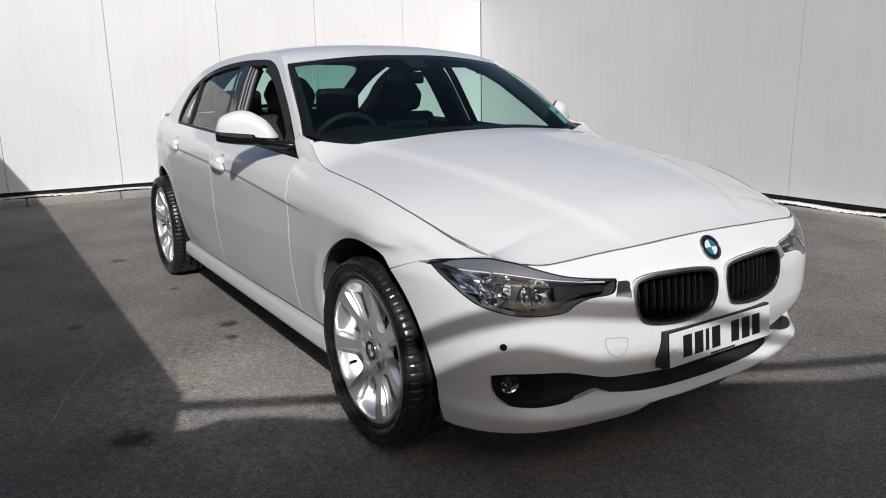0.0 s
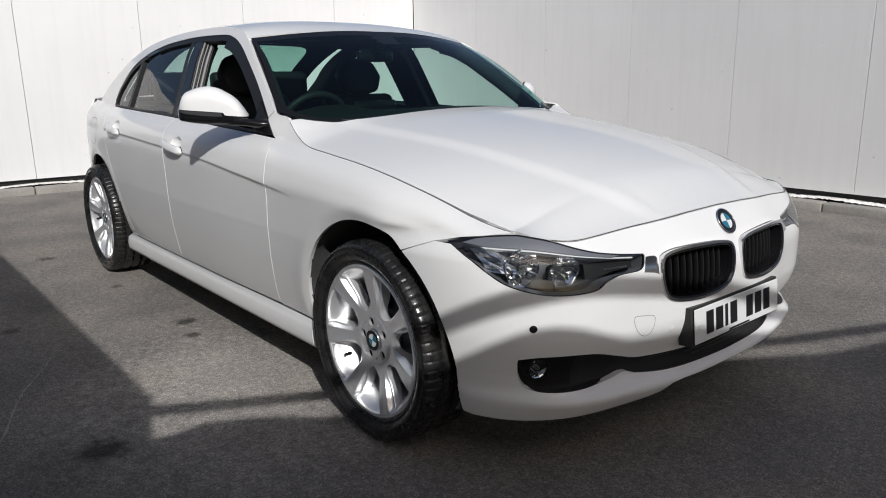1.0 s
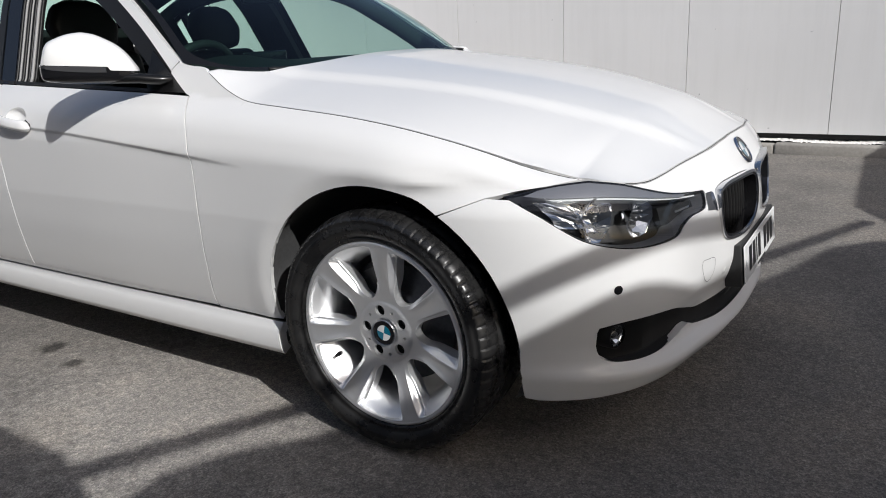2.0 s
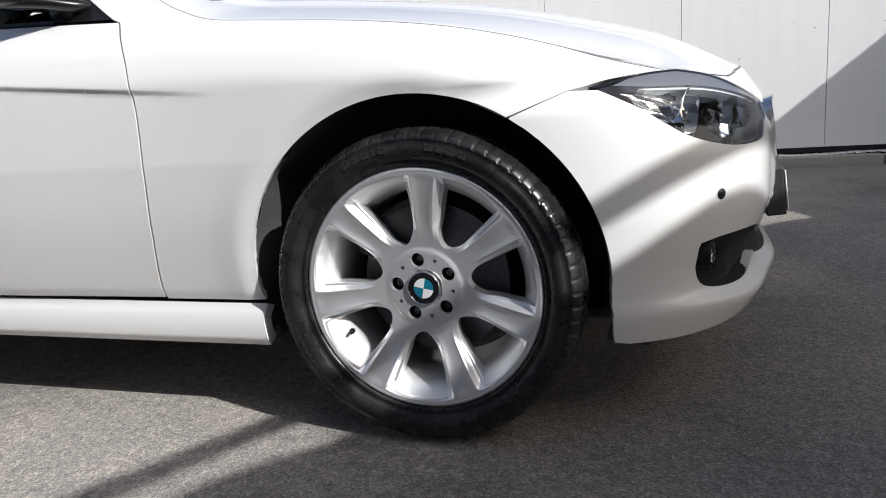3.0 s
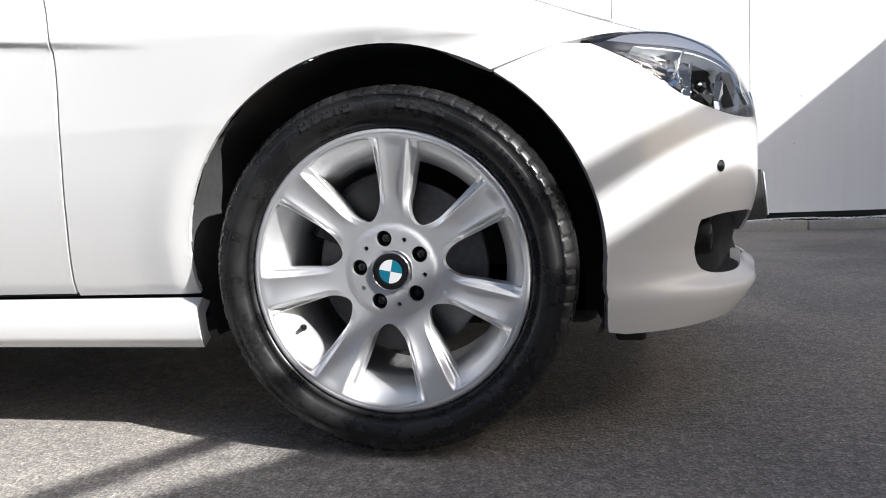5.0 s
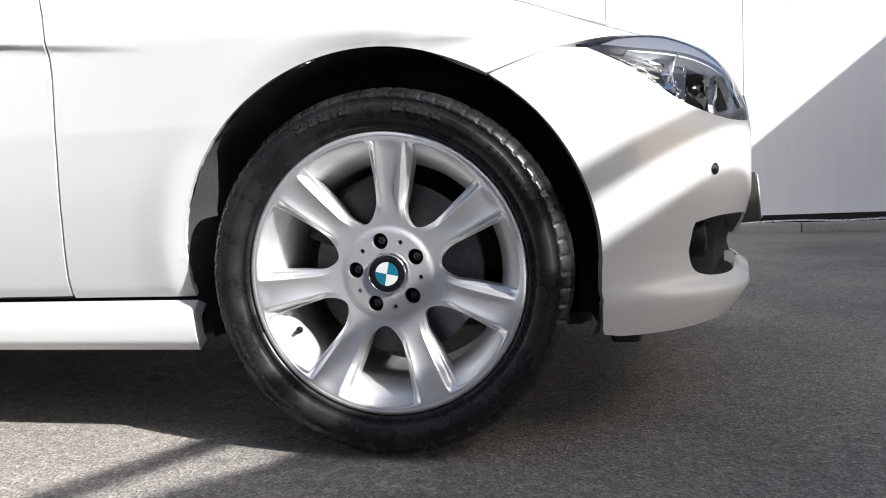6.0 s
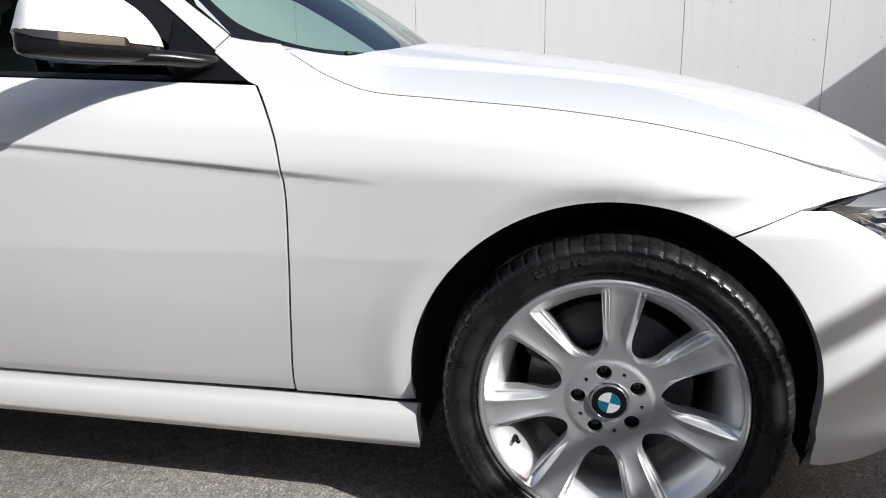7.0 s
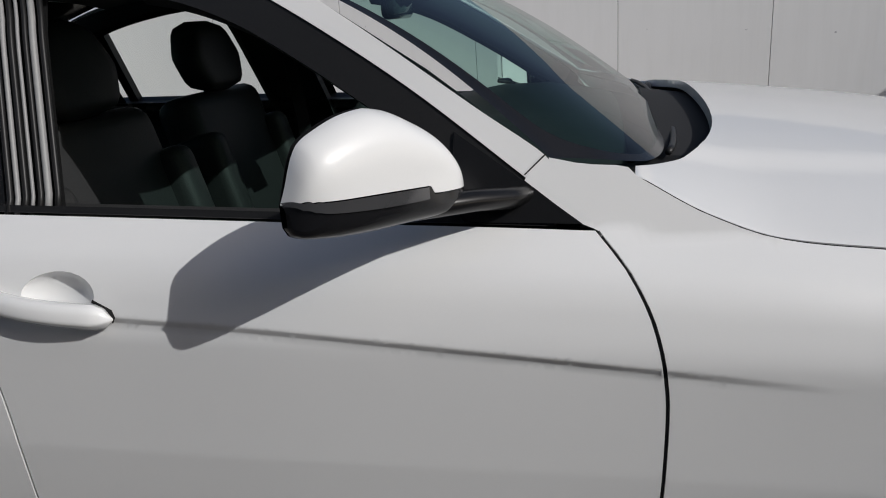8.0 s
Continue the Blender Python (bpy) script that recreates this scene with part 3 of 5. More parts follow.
def hood_surf(p):
    x, y = p[:, 0], p[:, 1]
    xc = np.clip(x, -0.64, 0.465)
    zs = seam_z(xc) - np.clip(x - 0.465, 0, None) * 0.3
    ys = half_width(xc, np.minimum(zs, 0.98)) - np.clip(x - 0.465, 0, None) * 0.35
    t = np.clip(np.abs(y) / ys, 0, 1.3)
    z = zs + (hood_mid(x) - zs) * (1 - t**2.3)
    z = z + 0.0100 * (1 - smoothstep((np.abs(y) - hood_ridge(x) + 0.03) / 0.075)) - 0.0005 - 0.0010 * smoothstep((t - 0.985) / 0.015)
    xf = hood_front(y)
    w = smoothstep((x - xf + 0.20) / 0.20)
    yy = np.clip(np.abs(y), 0, 0.70)
    zsf = seam_z(np.clip(xf, -0.64, 0.465)) - np.clip(xf - 0.465, 0, None) * 0.3
    ysf = half_width(np.clip(xf, -0.64, 0.465), np.minimum(zsf, 0.98)) - np.clip(xf - 0.465, 0, None) * 0.35
    tf = np.clip(np.abs(y) / ysf, 0, 1.3)
    zf = zsf + (hood_mid(xf) - zsf) * (1 - tf**2.3) + 0.0100 * (1 - smoothstep((np.abs(y) - hood_ridge(xf) + 0.03) / 0.075)) - 0.001
    z = z + w * (nose_top(yy) - zf)
    return np.stack([x, y, z], 1)


def hood_edge_y(x):
    return float(half_width(x, min(float(seam_z(x)), 0.98))) - 0.0020


hood_rear = curve((0.0, -0.482), (0.20, -0.484), (0.30, -0.488), (0.37, -0.494), (0.447, -0.508), (0.527, -0.533), (0.566, -0.554), (0.612, -0.583), (0.675, -0.622), (0.715, -0.647))
xs = np.linspace(-0.643, 0.468, 44)
flank = [(x, -hood_edge_y(x)) for x in xs]
front = [(float(hood_front(abs(y))), y) for y in np.linspace(-hood_edge_y(0.468) + 0.006, hood_edge_y(0.468) - 0.006, 41)]
rear = [(float(hood_rear(abs(y))), y) for y in np.linspace(0.705, -0.705, 35)]
panel("hood", flank + front + [(x, -y) for x, y in flank[::-1]] + rear, hood_surf, PAINT, car, step=0.016, depth=0.02)

# front wing
GAP = 0.0026
door_front = curve((0.20, -0.642), (0.288, -0.640), (0.45, -0.622), (0.60, -0.609), (0.70, -0.606), (0.76, -0.611), (0.81, -0.622), (0.87, -0.651), (0.918, -0.698))
wing_arch = [(arch_x(z, -1), z) for z in np.linspace(0.288, 0.60, 12)] + [(ARCH_X + ARCH * math.cos(a), ARCH_Z + ARCH * math.sin(a)) for a in np.linspace(2.30, 1.02, 26)]
wing = ([(-0.640 + GAP, 0.288)] + wing_arch + [(0.25, 0.6765), (0.300, 0.6955)]
        + spline([(0.325, 0.700), (0.365, 0.7095), (0.416, 0.7165), (0.450, 0.7205), (0.472, 0.7215)], 5)
        + [(x, float(seam_z(x)) - 0.0022) for x in np.linspace(0.474, -0.64, 44)]
        + [(-0.652, 0.990), (-0.668, 0.993), (-0.698, 0.995), (-0.721, 0.998), (-0.743, 1.003), (-0.757, 1.006), (-0.754, 0.985)]
        + spline([(-0.74, 0.960), (-0.698 + GAP, 0.919)], 4)
        + [(float(door_front(z)) + GAP, z) for z in np.linspace(0.91, 0.30, 34)])
wing_rows = [(x, float(crease_z(x)) - d) for x in np.arange(-0.62, -0.39, 0.012) for d in (-0.012, -0.003, 0.0, 0.004, 0.009, 0.014, 0.022)]
both(lambda f: panel("front_wing", wing, side_surf, PAINT, car, step=0.014, flip=f, rows=wing_rows))

# black strip standing in for the shade in the joint between hood and wing
def hood_gap_line(f):
    s = 1 if f else -1
    pts = []
    for x in np.linspace(-0.648, 0.466, 60):
        z = float(seam_z(x)) - 0.0020
        pts.append((x, s * (float(half_width(x, min(z, 0.98))) - 0.0012), z))
    return part("hood_gap_line", tube(bmesh.new(), pts, 0.0009, 6), DARK_GAP, car)


both(hood_gap_line)
# black line along the hood's front joint, in place of its shade
front_line = []
for y in np.linspace(-0.645, 0.645, 61):
    front_line.append((float(hood_front(y)) + 0.003, y, float(nose_top(abs(y))) - 0.0015))
part("hood_front_gap_line", tube(bmesh.new(), front_line, 0.0009, 6), DARK_GAP, car)

# doors
door_rear = curve((0.28, -1.622), (0.45, -1.605), (0.60, -1.600), (0.72, -1.608), (0.82, -1.630), (0.93, -1.668), (0.98, -1.69))


def rows_along_crease(a, b):
    return [(x, float(crease_z(x)) - d) for x in np.arange(a, b, 0.012) for d in (-0.012, -0.003, 0.0, 0.004, 0.009, 0.013, 0.022)]


def belt_run(a, b, n=20):
    return [(x, float(belt_z(x)) - 0.002) for x in np.linspace(a, b, n)]


front_door = ([(-1.622 + GAP, 0.292), (-0.640 - GAP, 0.292)] + [(float(door_front(z)) - GAP, z) for z in np.linspace(0.30, 0.913, 34)]
              + belt_run(-0.712, -1.672) + [(float(door_rear(z)) + GAP, z) for z in np.linspace(0.93, 0.30, 30)])
rear_gap = [(-2.315, 0.292), (-2.36, 0.42), (-2.42, 0.55), (-2.50, 0.68), (-2.57, 0.80), (-2.62, 0.90), (-2.655, 0.990)]
rear_door = ([(float(door_rear(z)) - GAP, z) for z in np.linspace(0.292, 0.955, 30)] + belt_run(-1.685, -2.64) + spline(rear_gap[::-1], 5))
DOORS = []


def handle_z(x0):
    return float(crease_z(x0 - 0.1)) - 0.008


def cup_loop(x0):
    return [(x0 - 0.095 + 0.062 * math.cos(a), handle_z(x0) + 0.030 + 0.034 * math.sin(a)) for a in np.linspace(0, 2 * math.pi, 26, endpoint=False)]


for f in (False, True):
    DOORS.append((panel("front_door", front_door, side_surf, PAINT, car, step=0.017, flip=f, rows=rows_along_crease(-1.66, -0.6), holes=[cup_loop(-1.375)]),
                  panel("rear_door", rear_door, side_surf, PAINT, car, step=0.019, flip=f, rows=rows_along_crease(-2.66, -1.6), holes=[cup_loop(-2.285)])))

# black tubes behind the joints of the doors, darkening them as shade would
def door_gap_line(f, line, lo, hi):
    s = 1 if f else -1
    pts = [(float(line(z)), s * (float(half_width(float(line(z)), z)) - 0.0105), z) for z in np.linspace(lo, hi, 40)]
    return part("door_gap_line", tube(bmesh.new(), pts, 0.0050, 6), DARK_GAP, car)


both(lambda f: door_gap_line(f, door_front, 0.292, 0.905))
both(lambda f: door_gap_line(f, door_rear, 0.296, 0.95))

# rear quarter
rear_arch = [(-WHEELBASE + ARCH * math.cos(a), ARCH_Z + ARCH * math.sin(a)) for a in np.linspace(math.pi + 0.12, -0.12, 40)]
quarter = (rear_arch + [(-2.315 - GAP, 0.290)] + [(x - GAP, z) for x, z in spline(rear_gap, 5)]
           + [(-2.68, 0.998), (-2.9, 1.004), (-3.2, 1.012), (-3.6, 1.010), (-3.80, 0.995), (-3.80, 0.60), (-3.45, 0.60), (-3.25, 0.52)])
both(lambda f: panel("rear_quarter", quarter, side_surf, PAINT, car, step=0.024, flip=f))

# side skirt
def skirt_surf(p):
    x, z = p[:, 0], p[:, 1]
    y = 0.847 + 0.006 * np.sin(np.clip((z - 0.188) / 0.085, 0, 1) * math.pi) - 0.012 * smoothstep((0.205 - z) / 0.02) - 0.022 * smoothstep((z - 0.2715) / 0.009)
    return np.stack([x, -y, z], 1)


skirt = [(-2.43, 0.188), (-0.372, 0.188), (-0.369, 0.20), (-0.376, 0.281), (-2.43, 0.284)]
both(lambda f: panel("side_skirt", skirt, skirt_surf, PAINT, car, step=0.015, depth=0.03, flip=f))

# side frame: windscreen pillar, roof rail, rear pillar
dlo_top = spline([(-0.704, 0.917), (-0.785, 0.979), (-0.96, 1.110), (-1.144, 1.227), (-1.255, 1.281), (-1.36, 1.313), (-1.47, 1.327), (-1.73, 1.332), (-1.93, 1.326), (-2.16, 1.308), (-2.38, 1.266), (-2.56, 1.195), (-2.665, 1.096), (-2.690, 1.030), (-2.675, 0.998)], 6)
rail_top = spline([(-0.757, 0.985), (-0.762, 1.009), (-0.86, 1.076), (-1.04, 1.200), (-1.19, 1.292), (-1.33, 1.342), (-1.50, 1.362), (-1.73, 1.369), (-1.95, 1.364), (-2.18, 1.348), (-2.42, 1.312), (-2.66, 1.232), (-2.86, 1.130), (-3.03, 1.045), (-3.06, 1.007)], 6)
frame_loop = rail_top + [(-2.9, 1.004)] + dlo_top[::-1]
both(lambda f: panel("side_frame", frame_loop, side_surf, PAINT, car, step=0.018, flip=f, depth=0.02))


# roof
roof_mid = curve((-1.06, 1.318), (-1.14, 1.340), (-1.3, 1.378), (-1.5, 1.405), (-1.75, 1.418), (-2.0, 1.411), (-2.25, 1.384), (-2.45, 1.345))
rail_x = np.array([p[0] for p in rail_top])[::-1]
rail_zz = np.array([p[1] for p in rail_top])[::-1]


def roof_surf(p):
    x, y = p[:, 0], p[:, 1]
    zr = np.interp(x, rail_x, rail_zz)
    yr = half_width(x, zr)
    t = np.clip(np.abs(y) / yr, 0, 1.2)
    return np.stack([x, y, zr + (roof_mid(x) - zr) * (1 - t**2.6)], 1)


ws_top = curve((0.0, -1.135), (0.3, -1.150), (0.5, -1.180), (0.60, -1.205))
rw_top = curve((0.0, -2.40), (0.3, -2.385), (0.56, -2.34))
side_run = [(x, float(half_width(x, np.interp(x, rail_x, rail_zz))) - 0.003) for x in np.linspace(-1.215, -2.33, 36)]
roof_loop = ([(float(ws_top(abs(y))) - 0.004, y) for y in np.linspace(-0.59, 0.59, 25)] + side_run
             + [(float(rw_top(abs(y))), y) for y in np.linspace(0.55, -0.55, 21)] + [(x, -y) for x, y in side_run[::-1]])
panel("roof", roof_loop, roof_surf, PAINT, car, step=0.03, depth=0.02)

# windscreen and rear window, as (across -1..1, up 0..1)
ws_low_x = curve((0.0, -0.560), (0.2, -0.567), (0.4, -0.577), (0.55, -0.594), (0.62, -0.615), (0.68, -0.665), (0.735, -0.755))
ws_low_z = curve((0.0, 0.964), (0.5, 0.968), (0.62, 0.973), (0.735, 1.004))


def screen_surf(p):
    s, v = p[:, 0], p[:, 1]
    ya, yb = s * 0.735, s * 0.603
    xa, za = ws_low_x(np.abs(ya)), ws_low_z(np.abs(ya))
    xb = ws_top(np.abs(yb))
    zr = np.interp(xb, rail_x, rail_zz)
    zb = zr + (roof_mid(xb) - zr) * (1 - np.abs(s) ** 2.6)
    bow = 0.028 * np.sin(np.clip(v, 0, 1) * math.pi)
    return np.stack([xa + (xb - xa) * v + bow * 0.5, ya + (yb - ya) * v, za + (zb - za) * v + bow * 0.8], 1)


square = [(-1, 0), (1, 0), (1, 1), (-1, 1)]
band = [*spline([(-0.978, 0.20), (-0.972, 0.10), (-0.945, 0.045), (-0.88, 0.026), (-0.70, 0.022)], 5), *spline([(0.70, 0.022), (0.88, 0.026), (0.945, 0.045), (0.972, 0.10), (0.978, 0.20)], 5), (0.978, 0.93), (0.10, 0.93), (0.08, 0.80), (-0.08, 0.80), (-0.10, 0.93), (-0.978, 0.93)]
windscreen = panel("windscreen", band, screen_surf, GLASS_GREEN, car, "green-tinted windscreen glass", step=0.04, depth=0.0)
panel("black_border", square, screen_surf, GLOSS_BLACK, windscreen, step=0.03, holes=[band], depth=0.0)
windscreen.visible_shadow = True


def rear_screen_surf(p):
    s, v = p[:, 0], p[:, 1]
    yb, ya = s * 0.56, s * 0.60
    xb = rw_top(np.abs(yb))
    zr = np.interp(xb, rail_x, rail_zz)
    zb = zr + (roof_mid(xb) - zr) * (1 - np.abs(s) ** 2.6)
    xa, za = -3.06 + 0.03 * np.abs(s), 1.060 - 0.02 * np.abs(s)
    bow = 0.03 * np.sin(v * math.pi)
    return np.stack([xa + (xb - xa) * v, ya + (yb - ya) * v, za + (zb - za) * v + bow], 1)


rear_window = panel("rear_window", square, rear_screen_surf, GLASS_GREEN, car, "tinted rear window glass", step=0.08, depth=0.0)
panel("black_border", square, rear_screen_surf, GLOSS_BLACK, rear_window, step=0.06, holes=[spline([(-0.70, 0.10), (-0.4, 0.07), (0.4, 0.07), (0.70, 0.10), (0.74, 0.5), (0.66, 0.88), (0.3, 0.92), (-0.3, 0.92), (-0.66, 0.88), (-0.74, 0.5)], 4, True)], depth=0.0, lift=-0.012)


# boot lid and tail
boot_z = curve((-3.86, 0.985), (-3.78, 1.020), (-3.6, 1.030), (-3.3, 1.040), (-3.06, 1.050))


def boot_surf(p):
    x, y = p[:, 0], p[:, 1]
    return np.stack([x, y, boot_z(x) - 0.055 * np.clip(np.abs(y) / 0.75, 0, 1) ** 3.5], 1)


panel("boot_lid", [(-3.06, -0.60), (-3.06, 0.60), (-3.2, 0.66), (-3.6, 0.64), (-3.78, 0.56), (-3.79, -0.56), (-3.6, -0.64), (-3.2, -0.66)], boot_surf, PAINT, car, step=0.05, depth=0.02)


def tail_surf(p):
    w, z = p[:, 0], p[:, 1]
    phi = np.abs(w) * math.pi / 2
    ins = np.interp(z, [0.2, 0.3, 0.5, 0.7, 0.95, 1.03], [0.08, 0.02, 0.0, 0.01, 0.03, 0.06])
    x = -2.9 - (0.885 - ins) * np.abs(np.cos(phi)) ** (2 / 3.2)
    y = (0.815 - ins) * np.sin(phi) ** (2 / 3.2)
    return np.stack([x, np.where(w < 0, -y, y), z], 1)


panel("rear_bumper", [(-0.80, 0.22), (0.80, 0.22), (0.74, 0.60), (0.62, 0.62), (0.62, 1.02), (-0.62, 1.02), (-0.62, 0.62), (-0.74, 0.60)], tail_surf, PAINT, car, step=0.05)
both(lambda f: panel("tail_lamp", [(-0.66, 0.72), (-0.40, 0.72), (-0.40, 0.90), (-0.66, 0.90)], tail_surf, RED_LENS, car, "red tail lamp", step=0.05, lift=0.006, flip=f))

# front bumper with its openings
def nose_loop(points):
    """A loop on the nose from (half width, height) points of the camera's side."""
    return [(on_nose(-y, z), z) for y, z in points]


LAMP = spline([(0.819, 0.699), (0.766, 0.716), (0.714, 0.7215), (0.690, 0.718), (0.648, 0.707), (0.600, 0.688), (0.542, 0.671), (0.464, 0.658), (0.395, 0.650)], 4) \
    + spline([(0.392, 0.644), (0.416, 0.611), (0.494, 0.607), (0.540, 0.595), (0.575, 0.577), (0.650, 0.571), (0.712, 0.576), (0.764, 0.595), (0.792, 0.623), (0.815, 0.664), (0.820, 0.692)], 4)
KIDNEY = spline([(0.346, 0.630), (0.316, 0.646), (0.254, 0.652), (0.140, 0.650), (0.050, 0.640), (0.024, 0.618), (0.022, 0.575), (0.036, 0.530), (0.072, 0.507), (0.178, 0.496), (0.292, 0.506), (0.336, 0.532), (0.352, 0.585)], 4, True)
FOG = spline([(0.742, 0.392), (0.690, 0.401), (0.573, 0.398), (0.480, 0.372), (0.393, 0.347), (0.250, 0.338), (0.10, 0.334), (0.0, 0.333)], 5) \
    + spline([(0.0, 0.283), (0.146, 0.285), (0.300, 0.288), (0.400, 0.300), (0.440, 0.313), (0.502, 0.301), (0.579, 0.291), (0.650, 0.289), (0.700, 0.296), (0.725, 0.318), (0.742, 0.380)], 5)
lamp_hole, kidney_hole = nose_loop(LAMP), nose_loop(KIDNEY)
n_top = next(i for i, p in enumerate(FOG) if abs(p[0]) < 1e-6)
top_run, low_run = nose_loop(FOG[:n_top]), nose_loop(FOG[n_top + 2:])
low_hole = top_run + mirror_loop(top_run) + mirror_loop(low_run) + low_run

lip = spline([(0.803, 0.200), (0.735, 0.199), (0.635, 0.205), (0.490, 0.213), (0.380, 0.216), (0.318, 0.229), (0.285, 0.254)], 5)
lip_corner = on_flank(0.371, 0.205)
lip_run = [(lip_corner, 0.205)] + [p for p in nose_loop(lip) if p[0] > lip_corner + 0.012] + [(on_nose(-0.24, 0.259), 0.259)]
edge_up = [(on_flank(arch_x(z) if z > ARCH_Z else 0.369, z) , z) for z in np.linspace(0.213, 0.652, 22)]
seam_up = [(on_flank(x, z), z) for x, z in ((0.1975, 0.6538), (0.25, 0.6748), (0.300, 0.6938))]
left = lip_run[::-1]                             # from the middle out to the corner
lamp_join = [i for i, p in enumerate(LAMP) if abs(p[0] - 0.648) < 1e-6][0]
profile_left = [(0.0, 0.261)] + left + edge_up + seam_up
# the lamp lies open to the wing and the hood above it, so the bumper runs along the lamp's lower edge
lamp_low = nose_loop(LAMP[lamp_join:])[::-1]
inner_top = [(on_nose(-y, z), z) for y, z in ((0.640, 0.7035), (0.595, 0.7000), (0.52, 0.7065), (0.42, 0.7140), (0.30, 0.7210), (0.15, 0.7290))] + [(0.0, 0.7315)]
half = profile_left + lamp_low + inner_top
bumper_loop = half + mirror_loop(half)[1:-1]
bumper = panel("front_bumper", bumper_loop, nose_surf, PAINT, car, step=0.013, holes=[kidney_hole, mirror_loop(kidney_hole), low_hole], depth=0.02)


# things set into the nose
def inset(loop, name, mat, parent, depth, label="", step=0.02, shallow=False):
    """A tray behind an opening: the same outline, set back."""
    def surf(p):
        q = nose_surf(p)
        back = depth * (0.45 + 0.55 * smoothstep((np.abs(q[:, 1]) - 0.42) / 0.14)) if shallow else depth + 0 * q[:, 0]
        return q + np.stack([-back, -q[:, 1] * back * 0.35, 0 * back], 1)
    return panel(name, shrink(loop, -0.004), surf, mat, parent, label, step=step, depth=0.0)


def head_lamp(f):
    lamp = panel("headlamp", shrink(lamp_hole, 0.0015), nose_surf, GLASS_CLEAR, car, "clear headlamp with chrome bulb bowls", step=0.02, depth=0.0, flip=f, lift=0.001)
    s = -1 if not f else 1

    def at(y, z, back, out=0.0):
        q = nose_surf(np.array([[on_nose(-abs(y), z), z]]))[0]
        return Vector((q[0] - back, (abs(q[1]) - back * 0.45) * s, z))

    def back_surf(p):
        q = nose_surf(p)
        return q - np.array((0.075, 0, 0)) + np.stack([0 * q[:, 0], 0.035 + 0 * q[:, 0], 0 * q[:, 0]], 1)
    panel("bezel", shrink(lamp_hole, -0.002), back_surf, LAMP_INNER, lamp, step=0.02, depth=0.0, flip=f)
    ring = shrink(lamp_hole, 0.0020)
    panel("black_seal", shrink(lamp_hole, -0.001), nose_surf, GLOSS_BLACK, lamp, step=0.012, holes=[ring], depth=0.008, flip=f, lift=-0.002)
    panel("housing", shrink(lamp_hole, -0.0005), nose_surf, LAMP_COVER, lamp, step=0.012, holes=[shrink(lamp_hole, 0.0020)], depth=0.055, flip=f, lift=-0.009)
    # brow strip under the top edge: chrome, its bright reflection painted as white
    brow = nose_loop(spline([(0.785, 0.6895), (0.70, 0.6840), (0.60, 0.6660), (0.50, 0.6510), (0.43, 0.6430)], 4) + spline([(0.43, 0.6395), (0.50, 0.6475), (0.60, 0.6620), (0.70, 0.6795), (0.78, 0.6855)], 4))
    panel("brow_strip", brow, lambda p: nose_surf(p) - np.array((0.012, -0.006, 0)), BADGE_WHITE, lamp, "chrome brow strip coloured white for its bright reflection", step=0.01, depth=0.02, flip=f)
    upper = nose_loop(spline([(0.804, 0.698), (0.766, 0.7135), (0.714, 0.7190), (0.690, 0.7155), (0.648, 0.7045), (0.60, 0.6855), (0.542, 0.6685), (0.470, 0.6555)], 4) + spline([(0.50, 0.653), (0.60, 0.669), (0.70, 0.687), (0.78, 0.6925)], 4))
    panel("upper_cover", upper, lambda p: nose_surf(p) - np.array((0.005, -0.0025, 0)), LAMP_COVER, lamp, step=0.012, depth=0.02, flip=f)
    wild = random.Random(8)
    for y, z, r in ((0.728, 0.636, 0.050), (0.642, 0.624, 0.043)):
        c = at(y, z, 0.045)
        aim = Matrix.Translation(c) @ Vector((1.0, -s * -0.35, -0.02)).to_track_quat("Z", "Y").to_matrix().to_4x4()
        bm = lathe(bmesh.new(), [(0.006, -0.035), (0.018, -0.030), (r * 0.72, -0.012), (r, 0.012), (r + 0.001, 0.013)], 13, aim)
        for v in bm.verts:
            v.co += Vector((wild.uniform(-1, 1), wild.uniform(-1, 1), wild.uniform(-1, 1))) * 0.0045
        part("reflector_bowl", bm, FACET, lamp, "chrome reflector bowl", smooth=False)
        bm = lathe(bmesh.new(), [(0.0001, 0.008), (0.006, 0.007), (0.008, 0.002), (0.008, -0.03)], 16, aim)
        part("bulb_cap", bm, LAMP_INNER, lamp)
    # corner: the side marker with its small chrome facets
    rng = random.Random(3)
    bm = bmesh.new()
    cells = []
    for i in range(7):
        cells.append([bm.verts.new(at(0.800 - j * 0.0105 - i * 0.002, 0.682 - i * 0.0095 - j * 0.001, 0.030 + rng.uniform(-0.005, 0.006))) for j in range(6)])
    for a, b in zip(cells, cells[1:]):
        for j in range(5):
            bm.faces.new((a[j], a[j + 1], b[j + 1]))
            bm.faces.new((a[j], b[j + 1], b[j]))
    part("marker_reflector", bm, FACET, lamp, smooth=False)
    # blade towards the grille
    blade = nose_loop(spline([(0.585, 0.640), (0.52, 0.636), (0.43, 0.628)], 4) + spline([(0.43, 0.612), (0.50, 0.612), (0.56, 0.600), (0.59, 0.600)], 4))
    panel("inner_blade", blade, lambda p: nose_surf(p) - np.array((0.028, -0.01, 0)), TRIM, lamp, step=0.012, depth=0.02, flip=f)
    strip = nose_loop([(0.53, 0.623), (0.45, 0.621), (0.45, 0.617), (0.53, 0.618)])
    panel("light_strip", strip, lambda p: nose_surf(p) - np.array((0.024, -0.01, 0)), CHROME, lamp, step=0.01, depth=0.004, flip=f)
    return lamp


both(head_lamp)


